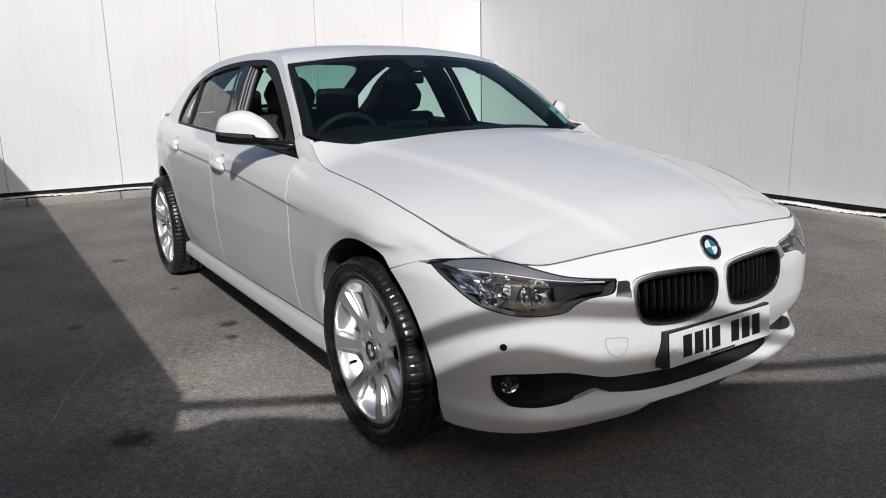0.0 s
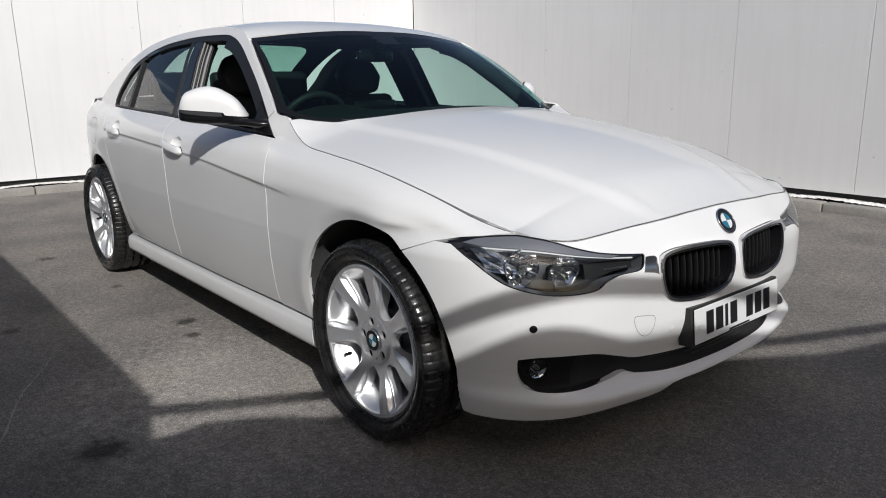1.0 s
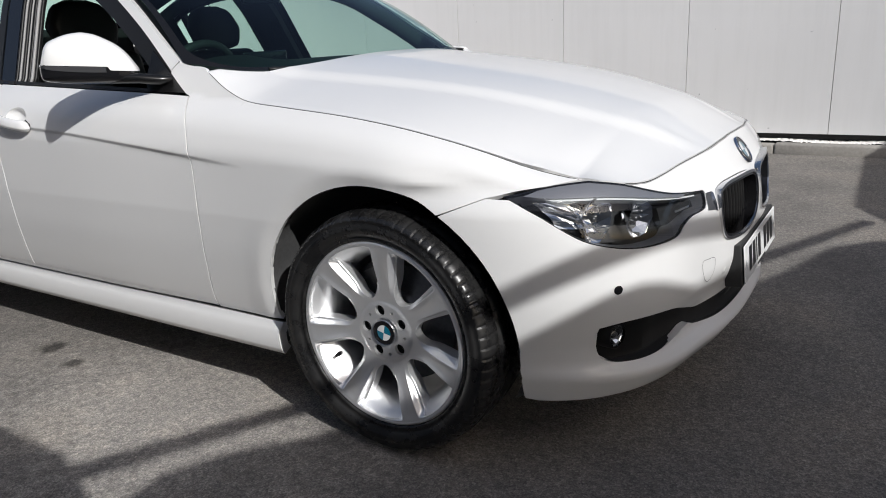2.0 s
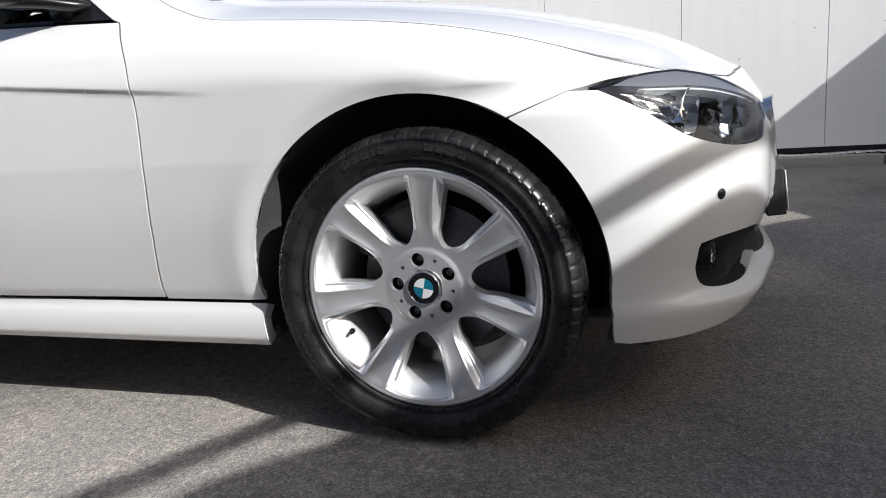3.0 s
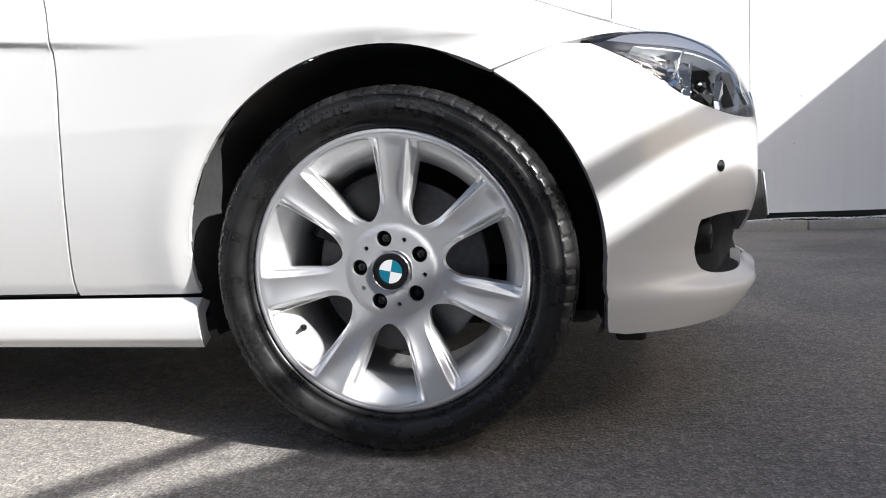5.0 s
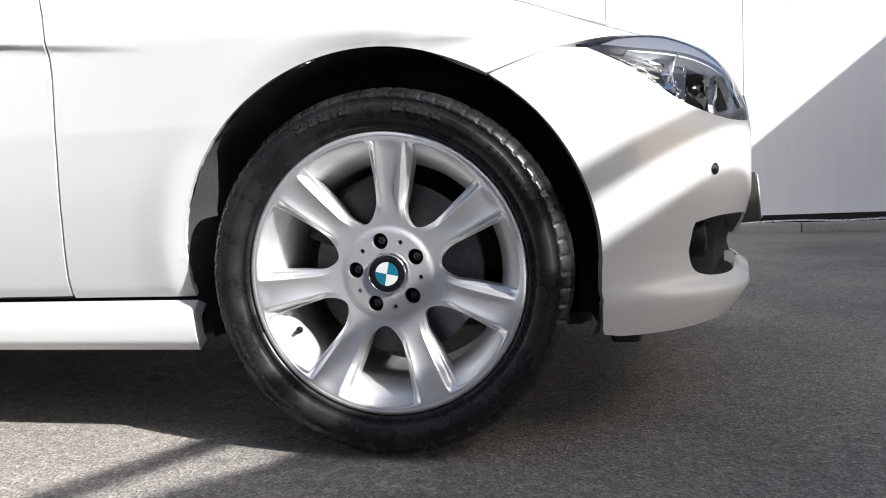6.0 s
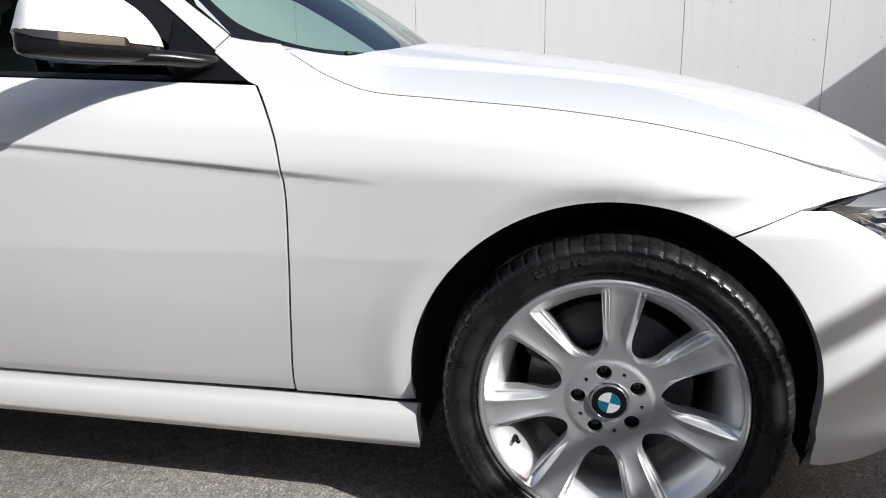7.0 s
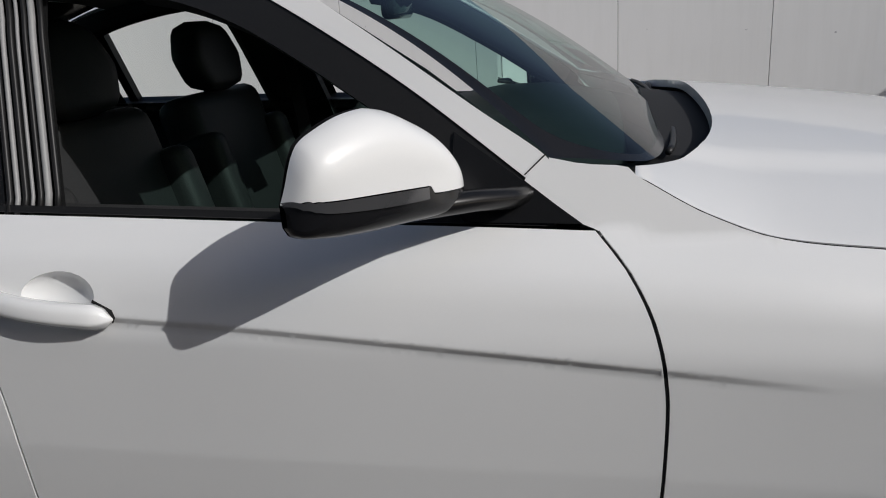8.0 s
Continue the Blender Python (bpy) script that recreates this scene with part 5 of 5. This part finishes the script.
# ---- windows, pillars, trim ----
belt_back = [(x, float(belt_z(x)) + 0.002) for x in np.linspace(-2.66, -0.72, 30)]
DLO = dlo_top + belt_back
dlo_inner = shrink(DLO, [0.052 if (x > -1.40 and z > 0.96) else 0.010 if z < float(belt_z(x)) + 0.004 else 0.024 for x, z in DLO])
both(lambda f: panel("window_trim", DLO, side_surf, TRIM, car, "satin black window surround", step=0.012, holes=[dlo_inner], depth=0.03, flip=f, lift=-0.003))


def strip_between(xa, xb, z0, z1, lean=0.10, w=0.05):
    return [(xa - (z0 - 0.95) * lean, z0), (xb - (z0 - 0.95) * lean, z0), (xb - (z1 - 0.95) * lean, z1), (xa - (z1 - 0.95) * lean, z1)]


GREY_SEAL = grainy("grey door seal", (0.27, 0.27, 0.27), 0.5, 0.1, 200, 0.05)
panel("door_pillar", strip_between(-1.612, -1.532, 0.945, 1.318, 0.20), side_surf, TRIM, car, "black door pillar", step=0.02, depth=0.0, lift=-0.046)
for xa, xb, mat, lift in ((-1.742, -1.702, TRIM, -0.004), (-1.690, -1.608, GLOSS_BLACK, -0.004)):
    both(lambda f: panel("door_pillar", strip_between(xa, xb, 0.945, 1.318, 0.20), side_surf, mat, car, "black door pillar", step=0.02, depth=0.0, flip=f, lift=lift))


def pillar_seal(f, x, r, mat, back):
    """A rounded rubber strip that runs up the door pillar and turns into the window's top."""
    pts = []
    for z in np.linspace(0.948, 1.322, 16):
        xx = x - (z - 0.95) * 0.20 - 0.05 * max(0.0, (z - 1.24) / 0.08) ** 2 * 0.4
        pts.append((xx, (1 if f else -1) * (float(half_width(xx, z)) - back), z))
    return part("pillar_seal", tube(bmesh.new(), pts, r, 10), mat, car)


for x, r, mat, back in ((-1.603, 0.0050, TRIM, 0.010), (-1.593, 0.0042, GREY_SEAL, 0.015), (-1.583, 0.0048, TRIM, 0.021), (-1.5735, 0.0030, GREY_SEAL, 0.025), (-1.565, 0.0045, TRIM, 0.032), (-1.554, 0.0058, GREY_SEAL, 0.036), (-1.541, 0.0050, TRIM, 0.042)):
    pillar_seal(False, x, r, mat, back)
both(lambda f: panel("pillar_lining", strip_between(-1.83, -1.61, 0.93, 1.325, 0.20), side_surf, FABRIC, car, "black door pillar lining", step=0.03, depth=0.03, flip=f, lift=-0.052))
both(lambda f: panel("quarter_bar", strip_between(-2.422, -2.387, 0.968, 1.262, 0.06), side_surf, TRIM, car, "black window divider", step=0.02, depth=0.03, flip=f, lift=-0.003))
both(lambda f: panel("rear_side_glass", strip_between(-2.396, -1.73, 0.965, 1.312, 0.06) , lambda p: side_surf(np.stack([p[:, 0], np.minimum(p[:, 1], np.interp(p[:, 0], [-2.56, -2.38, -2.16, -1.93, -1.73], [1.19, 1.262, 1.302, 1.32, 1.328]))], 1)),
                         GLASS_DARK, car, "tinted rear door glass", step=0.05, depth=0.0, flip=f, lift=-0.014))
both(lambda f: panel("quarter_glass", [(-2.66, 1.0), (-2.408, 0.975), (-2.42, 1.24), (-2.54, 1.19), (-2.645, 1.09)], side_surf, GLASS_DARK, car, "small tinted quarter glass", step=0.05, depth=0.0, flip=f, lift=-0.012))
sail = [(-0.712, 0.921), (-0.872, 0.927), (-0.892, 0.955), (-0.888, 1.044), (-0.80, 0.983)]
both(lambda f: panel("mirror_sail", sail, side_surf, MIRROR_BLACK, car, "black mirror mounting triangle", step=0.012, depth=0.02, flip=f, lift=0.002))
# dark joint at the foot of the pillar
both(lambda f: panel("pillar_seam", [(-0.789, 0.9845), (-0.7905, 0.9855), (-0.7625, 1.0105), (-0.7605, 1.0095)], side_surf, DARK_GAP, car, step=0.004, depth=0.0, lift=0.0010, flip=f))
both(lambda f: panel("pillar_foot", [(-0.690, 0.912), (-0.715, 0.922), (-0.790, 0.978), (-0.775, 1.002), (-0.735, 0.985)], side_surf, PAINT, car, step=0.01, depth=0.0, lift=0.0005, flip=f))
# rubber at the foot of the doors
both(lambda f: panel("sill_seal", [(-2.31, 0.2835), (-0.378, 0.2815), (-0.378, 0.2925), (-2.31, 0.2935)], side_surf, TRIM, car, step=0.02, depth=0.0, lift=-0.012, flip=f))

# cowl below the windscreen
def cowl_surf(p):
    s, v = p[:, 0], p[:, 1]
    y = s * 0.71
    xa, za = hood_rear(np.abs(y)), 0.0
    xb, zb = ws_low_x(np.abs(y) * 1.02), ws_low_z(np.abs(y))
    za = hood_surf(np.stack([xa, y], 1))[:, 2] - 0.035
    return np.stack([xa + 0.03 + (xb - xa - 0.05) * v, y, za + (zb - 0.004 - za) * v], 1)


COWL = grainy("matt black cowl plastic", (0.010, 0.010, 0.0105), 0.7, 0.3, 250, 0.2, spec=0.12)
cowl = panel("cowl", square, cowl_surf, COWL, car, "black grained plastic cowl", step=0.05, depth=0.0)
rng = random.Random(11)


def wiper(y0, y1, lift):
    bm = bmesh.new()
    pts, n = [], 14
    for k in range(n):
        t = k / (n - 1)
        y = y0 + (y1 - y0) * t
        q = screen_surf(np.array([[y / 0.72, 0.012 + lift * t]]))[0]
        pts.append((q[0] + 0.026, y, q[2] - 0.007))
    tube(bm, pts, 0.006, 6)
    w = part("wiper", bm, TRIM, car, "black wiper arm and blade")
    bm = bmesh.new()
    tube(bm, [(pts[0][0] + 0.05, y0 + 0.03, pts[0][2] - 0.025), (pts[2][0] + 0.02, pts[2][1], pts[2][2] - 0.002), pts[7]], [0.010, 0.008, 0.005], 8)
    part("wiper_arm", bm, TRIM, w)


wiper(0.60, 0.02, 0.02)
wiper(0.03, -0.56, 0.01)

# ---- mirrors ----
mir_top = curve((0.0, 1.012), (0.03, 1.034), (0.075, 1.066), (0.11, 1.079), (0.18, 1.089), (0.36, 1.103), (0.45, 1.105), (0.56, 1.100), (0.70, 1.083), (0.81, 1.064), (0.90, 1.038), (1.0, 0.994))
mir_low = curve((0.0, 0.992), (0.02, 0.978), (0.10, 0.971), (0.42, 0.960), (0.71, 0.956), (0.91, 0.953), (1.0, 0.953))
MIR_OUT, MIR_IN = np.array((-1.035, -1.008)), np.array((-0.893, -0.785))
mir_n = np.array((0.839, -0.543))


def mirror_surf(p):
    u, v = np.clip(p[:, 0], 0, 1), np.clip(p[:, 1], 0, 1)
    zt, zb = mir_top(u), mir_low(u)
    along = MIR_OUT + (MIR_IN - MIR_OUT) * u[:, None]
    bulge = 0.062 * (1 - np.abs(2 * u - 1) ** 6.0) ** 0.5 * (1 - np.abs(2 * v - 1) ** np.where(v < 0.5, 9.0, 3.0)) ** 0.5
    bulge = bulge * (0.82 + 0.25 * u)
    xy = along + mir_n * bulge[:, None]
    return np.stack([xy[:, 0], xy[:, 1], zb + (zt - zb) * v], 1)


def split(u):
    z = 1.019 - 0.022 * u - 0.010 * smoothstep((np.asarray(u, float) - 0.665) / 0.03)
    return float(np.clip((z - mir_low(u)) / (mir_top(u) - mir_low(u)), 0.02, 0.98))


us = np.concatenate([np.linspace(0.004, 0.64, 20), np.linspace(0.655, 0.69, 6), np.linspace(0.72, 0.996, 10)])
cap_loop = [(u, split(u) + 0.012) for u in us] + [(u, 0.995) for u in us[::-1]]
base_loop = [(u, 0.005) for u in us] + [(u, split(u)) for u in us[::-1]]


def door_mirror(f):
    s = 1 if f else -1
    cap = panel("door_mirror", cap_loop, mirror_surf, PAINT, car, "white-capped door mirror on a black foot", step=0.02, depth=0.004, flip=f)
    panel("lower_shell", base_loop, mirror_surf, GLOSS_BLACK, cap, "gloss black lower shell", step=0.02, depth=0.004, flip=f)
    ui = np.linspace(0.008, 0.650, 20)
    strip = [(u, split(u) - 0.105) for u in ui] + [(u, split(u) + 0.004) for u in ui[::-1]]
    panel("indicator", strip, mirror_surf, INDICATOR, cap, "clear indicator strip", step=0.012, depth=0.0, flip=f, lift=0.0025)

    def back(p):
        u, v = np.clip(p[:, 0], 0, 1), np.clip(p[:, 1], 0, 1)
        along = MIR_OUT + (MIR_IN - MIR_OUT) * u[:, None]
        zt, zb = mir_top(u), mir_low(u)
        return np.stack([along[:, 0], along[:, 1], zb + (zt - zb) * v], 1)
    loop = [(0.004, 0.005), (0.996, 0.005), (0.996, 0.995), (0.004, 0.995)]
    panel("bezel", loop, back, GLOSS_BLACK, cap, step=0.04, depth=0.0, flip=f)
    panel("mirror_glass", [(0.05, 0.10), (0.95, 0.12), (0.93, 0.88), (0.3, 0.92), (0.06, 0.85)], lambda p: back(p) - np.array((0.004, -0.0036, 0)), material("mirror silver", (0.85, 0.86, 0.87), 0.02, 1.0), cap, step=0.05, depth=0.0, flip=f)
    bm = bmesh.new()
    tube(bm, [(-0.770, s * 0.725, 0.968), (-0.812, s * 0.782, 0.970), (-0.850, s * 0.820, 0.980), (-0.895, s * 0.858, 0.985), (-0.960, s * 0.905, 0.985), (-1.02, s * 0.945, 0.985)], [0.016, 0.020, 0.019, 0.020, 0.017, 0.010], 20)
    for v in bm.verts:
        v.co.z = 0.968 + (v.co.z - 0.980) * 0.78
    part("foot", bm, MIRROR_BLACK, cap, "black plastic foot")
    return cap


near_mirror, far_mirror = both(door_mirror)
far_mirror.location = (-0.02, -0.045, -0.008)


# ---- door handles, filler of small marks ----
HANDLE_SECTION = [(-0.9, 0.85), (-0.1, 0.98), (0.45, 0.80), (0.80, 0.45), (0.98, -0.05), (1.0, -0.22), (0.92, -0.36), (0.5, -0.62), (-0.2, -0.92), (-0.9, -0.9)]


def handle(x0, f):
    s = 1 if f else -1
    zc = float(crease_z(x0 - 0.1)) - 0.008
    bm = bmesh.new()
    n = 18
    rings = []
    for k in range(n):
        t = k / (n - 1)
        x = x0 - 0.235 * t
        zz = zc + 0.028 * t
        w = float(half_width(x, zz))
        grow = min(1, math.sin(min(t, 1 - t) * math.pi) * 3.2) ** 0.6 if 0 < t < 1 else 0.05
        off = 0.016 + 0.016 * math.sin(t * math.pi)
        hh = 0.021 * max(grow, 0.06)
        dd = 0.013 * max(grow, 0.06)
        rings.append([bm.verts.new((x, s * (w + off - 0.012 + dd * a), zz + hh * b)) for a, b in HANDLE_SECTION])
    m = len(HANDLE_SECTION)
    for a, b in zip(rings, rings[1:]):
        for i in range(m):
            bm.faces.new((a[i], a[(i + 1) % m], b[(i + 1) % m], b[i]))
    bm.faces.new(rings[0])
    bm.faces.new(rings[-1])
    bmesh.ops.recalc_face_normals(bm, faces=bm.faces)
    return bm, zc


for f, (fd, rd) in zip((False, True), DOORS):
    for x0, door in ((-1.375, fd), (-2.285, rd)):
        bm, zc = handle(x0, f)
        h = part("handle", bm, PAINT, door, "body-coloured pull handle")
        cup = cup_loop(x0)

        def cup_surf(p, x0=x0, zc=zc):
            q = side_surf(p)
            r = np.hypot((p[:, 0] - x0 + 0.095) / 0.062, (p[:, 1] - zc - 0.030) / 0.034)
            q[:, 1] += 0.027 * np.clip(1 - r**2, 0, 1) ** 0.75
            return q
        panel("handle_cup", shrink(cup, -0.001), cup_surf, PAINT, h, step=0.005, depth=0.0, flip=f)
        gasket = [(x0 - 0.005, zc - 0.008), (x0 + 0.0035, zc + 0.002), (x0 - 0.002, zc + 0.012), (x0 - 0.034, zc + 0.026), (x0 - 0.036, zc + 0.022), (x0 - 0.008, zc + 0.008)]
        panel("gasket", gasket, side_surf, TRIM, h, step=0.004, depth=0.0, flip=f, lift=0.0025)

# fuel flap on the camera's side
flap = [(-2.86 + 0.085 * math.copysign(abs(math.cos(a)) ** 0.5, math.cos(a)), 0.845 + 0.075 * math.copysign(abs(math.sin(a)) ** 0.5, math.sin(a))) for a in np.linspace(0, 2 * math.pi, 36, endpoint=False)]
panel("fuel_flap_gap", flap, side_surf, DARK_GAP, car, step=0.02, depth=0.0, holes=[shrink(flap, 0.002)], lift=0.0007)
# shark fin aerial
bm = bmesh.new()
tube(bm, [(-2.12, 0, 1.385), (-2.20, 0, 1.405), (-2.27, 0, 1.425), (-2.29, 0, 1.375)], [0.004, 0.012, 0.010, 0.020], 10)
part("aerial", bm, PAINT, car, "white fin aerial")


# ---- cabin ----
def cushion(name, lo, hi, mat, parent, tilt=0.0, pivot=None, bevel=0.04, label=""):
    bm = box(bmesh.new(), lo, hi, bevel, 4)
    if tilt:
        c = Vector(pivot)
        bm.transform(Matrix.Translation(c) @ Matrix.Rotation(radians(tilt), 4, "Y") @ Matrix.Translation(-c))
    return part(name, bm, mat, parent, label)


def seat(y):
    piv = (-1.72, y, 0.50)
    base = cushion("seat", (-1.72, y - 0.25, 0.36), (-1.20, y + 0.25, 0.52), LEATHER, car, label="black leather front seat")
    cushion("backrest", (-1.82, y - 0.235, 0.48), (-1.69, y + 0.235, 1.04), LEATHER, base, -14, piv, 0.05)
    for d in (-1, 1):
        cushion("bolster", (-1.80, y + d * 0.215 - 0.045, 0.52), (-1.64, y + d * 0.215 + 0.045, 0.92), LEATHER, base, -14, piv, 0.035)
    head = bmesh.new()
    n, m = 20, 12
    rows = []
    for j in range(m + 1):
        v = -1 + 2 * j / m
        row = []
        for i in range(n):
            a = 2 * math.pi * i / n
            c, s = math.cos(a), math.sin(a)
            k = (1 - abs(v) ** 9) ** 0.5
            wid = float(np.interp(v, [-1, -0.88, -0.05, 0.08, 0.86, 1], [0.088, 0.108, 0.141, 0.139, 0.092, 0.078]))
            row.append(head.verts.new((-1.865 + 0.048 * math.copysign(abs(c) ** 0.35, c) * max(k, 0.35) - 0.02 * v, y + wid * math.copysign(abs(s) ** 0.35, s) * max(k, 0.55), 1.121 + 0.103 * v)))
        rows.append(row)
    for a, b in zip(rows, rows[1:]):
        for i in range(n):
            head.faces.new((a[i], a[(i + 1) % n], b[(i + 1) % n], b[i]))
    head.faces.new(rows[0][::-1])
    head.faces.new(rows[-1])
    hr = part("headrest", head, LEATHER, base)
    for d in (-0.055, 0.055):
        part("headrest_post", tube(bmesh.new(), [(-1.855, y + d, 0.95), (-1.862, y + d, 1.06)], 0.007, 8), CHROME, hr)
    return base


seat(-0.37).location = (0.075, 0, 0.030)
seat(0.37).location = (0.0, 0, 0.014)
bench = cushion("rear_bench", (-2.70, -0.62, 0.34), (-2.20, 0.62, 0.56), LEATHER, car, label="black leather rear bench")
cushion("backrest", (-2.86, -0.62, 0.48), (-2.70, 0.62, 1.02), LEATHER, bench, -20, (-2.70, 0, 0.5), 0.05)
for y in (-0.36, 0.0, 0.36):
    cushion("headrest", (-2.79, y - 0.155, 0.99), (-2.69, y + 0.155, 1.175), LEATHER, bench, bevel=0.035)
bm = box(bmesh.new(), (-3.04, -0.60, 1.005), (-2.82, 0.60, 1.03), 0.01)
part("parcel_shelf", bm, FABRIC, car)

# roof lining, under the roof sheet
lining = [(x, y - 0.012) for x, y in side_run] + [(x, 0.012 - y) for x, y in side_run[::-1]]
panel("roof_lining", lining, lambda p: roof_surf(p) - np.array((0, 0, 0.032)), HEADLINER, car, step=0.06, depth=0.0)
both(lambda f: panel("pillar_cover", frame_loop, side_surf, FABRIC, car, step=0.03, depth=0.0, flip=f, lift=-0.045))
panel("rear_pillar_trim", [(-2.42, 0.99), (-2.75, 0.99), (-2.70, 1.12), (-2.54, 1.22), (-2.46, 1.25)], side_surf, FABRIC, car, step=0.05, depth=0.0, flip=True, lift=-0.06)
# thick inner trim of the windscreen pillars
def pillar_trim(f):
    s = 1 if f else -1
    pts = [(x, s * (float(half_width(x, z)) - 0.055), z - 0.008) for x, z in ((-0.80, 0.99), (-0.96, 1.105), (-1.14, 1.22), (-1.26, 1.278), (-1.40, 1.312))]
    return part("pillar_trim", tube(bmesh.new(), pts, [0.034, 0.036, 0.036, 0.034, 0.028], 12), FABRIC, car, "black cloth pillar trim")


both(pillar_trim)
# dashboard
prof = [(-0.62, 0.80), (-0.64, 0.955), (-0.80, 0.985), (-1.00, 0.985), (-1.16, 0.962), (-1.22, 0.915), (-1.21, 0.80), (-1.12, 0.62), (-1.02, 0.45)]
bm = bmesh.new()
rows = []
for y in np.linspace(-0.70, 0.70, 29):
    hump = 0.030 * math.exp(-((y + 0.335) / 0.15) ** 4)
    rows.append([bm.verts.new((x + 0.05 * (abs(y) / 0.7) ** 3 * -1 if i < 3 else x, y, z + (hump if 3 <= i <= 5 else 0) - 0.015 * (abs(y) / 0.7) ** 4)) for i, (x, z) in enumerate(prof)])
for a, b in zip(rows, rows[1:]):
    for i in range(len(prof) - 1):
        bm.faces.new((a[i], a[i + 1], b[i + 1], b[i]))
bmesh.ops.recalc_face_normals(bm, faces=bm.faces)
dash = part("dashboard", bm, DASH, car, "black soft-touch dashboard")
part("screen", box(bmesh.new(), (-1.17, -0.12, 0.965), (-1.155, 0.12, 1.020), 0.006), GLOSS_BLACK, dash, "black display screen")
part("centre_console", box(bmesh.new(), (-1.95, -0.12, 0.30), (-1.10, 0.12, 0.60), 0.03, 3), PLASTIC, car)
# steering wheel
aim = Matrix.Translation((-1.19, -0.335, 0.895)) @ Matrix.Rotation(radians(-66), 4, "Y")
ring = [(0.178 + 0.016 * math.cos(a), 0.016 * math.sin(a)) for a in np.linspace(0, 2 * math.pi, 12, endpoint=False)]
steer = part("steering_wheel", lathe(bmesh.new(), ring, 56, aim, True), LEATHER, car, "black leather steering wheel")
bm = lathe(bmesh.new(), [(0.0001, 0.012), (0.045, 0.010), (0.070, -0.004), (0.070, -0.03)], 28, aim)
part("boss", bm, PLASTIC, steer)
for a in (0.0, 180.0, 90.0):
    c, s = math.cos(radians(a + 90)), math.sin(radians(a + 90))
    part("steering_spoke", tube(bmesh.new(), [aim @ Vector((0.05 * c, 0.05 * s, -0.01)), aim @ Vector((0.17 * c, 0.17 * s, 0.0))], [0.022, 0.014], 8), PLASTIC, steer)
# inner mirror and its foot
bm = box(bmesh.new(), (-1.165, -0.100, 1.200), (-1.135, 0.100, 1.258), 0.014, 3)
im = part("inner_mirror", bm, GLOSS_BLACK, car, "black interior mirror")
part("mirror_stem", tube(bmesh.new(), [(-1.135, 0, 1.235), (-1.09, 0, 1.275), (-1.085, 0, 1.29)], [0.014, 0.018, 0.028], 10), PLASTIC, im)
# sun visors
for y in (-0.35, 0.35):
    bm = box(bmesh.new(), (-1.42, y - 0.20, 1.300), (-1.24, y + 0.20, 1.318), 0.008, 2)
    part("sun_visor", bm, HEADLINER, car)
# inner door faces
def inner_door(f):
    loop = [(-2.60, 0.35), (-0.75, 0.35), (-0.75, 0.90)] + [(x, float(belt_z(x)) - 0.012) for x in np.linspace(-0.8, -2.6, 14)]
    return panel("door_lining", loop, side_surf, FABRIC, car, "black door trim", step=0.06, depth=0.0, flip=f, lift=-0.075)


both(inner_door)
both(lambda f: panel("belt_sill", [(x, float(belt_z(x)) - 0.010) for x in np.linspace(-0.76, -2.6, 20)] + [(x, float(belt_z(x)) + 0.001) for x in np.linspace(-2.6, -0.76, 20)],
                     lambda p: np.stack([p[:, 0], -half_width(p[:, 0], belt_z(p[:, 0])) + (belt_z(p[:, 0]) - p[:, 1]) * 7.5 + 0.006, belt_z(p[:, 0]) + 0.001 - (belt_z(p[:, 0]) - p[:, 1]) * 0.6], 1), PLASTIC, car, step=0.004, depth=0.0, flip=f))
# seat belts from the door pillars
for s in (-1, 1):
    bm = bmesh.new()
    a, b = Vector((-1.72, s * 0.645, 1.16)), Vector((-1.66, s * 0.655, 0.45))
    w = Vector((0.024, 0, 0))
    bm.faces.new([bm.verts.new(p) for p in (a - w, a + w, b + w, b - w)])
    r = bmesh.ops.solidify(bm, geom=bm.faces[:], thickness=0.002)
    part("seat_belt", bm, FABRIC, car, "grey seat belt webbing")
# floor of the cabin
part("cabin_floor", box(bmesh.new(), (-2.9, -0.72, 0.26), (-0.70, 0.72, 0.33), 0.01), FABRIC, car)

# paper disc and sticker behind the windscreen, on the far side
def sticker(s0, v0, s1, v1, mat, parent, name, lift):
    return panel(name, [(s0, v0), (s1, v0), (s1, v1), (s0, v1)], screen_surf, mat, parent, step=0.03, depth=0.0, lift=lift)


st = sticker(0.845, 0.055, 0.945, 0.25, PAPER, windscreen, "windscreen_sticker", -0.004)
sticker(0.855, 0.16, 0.935, 0.19, GREEN_INK, windscreen, "bar", -0.0034)
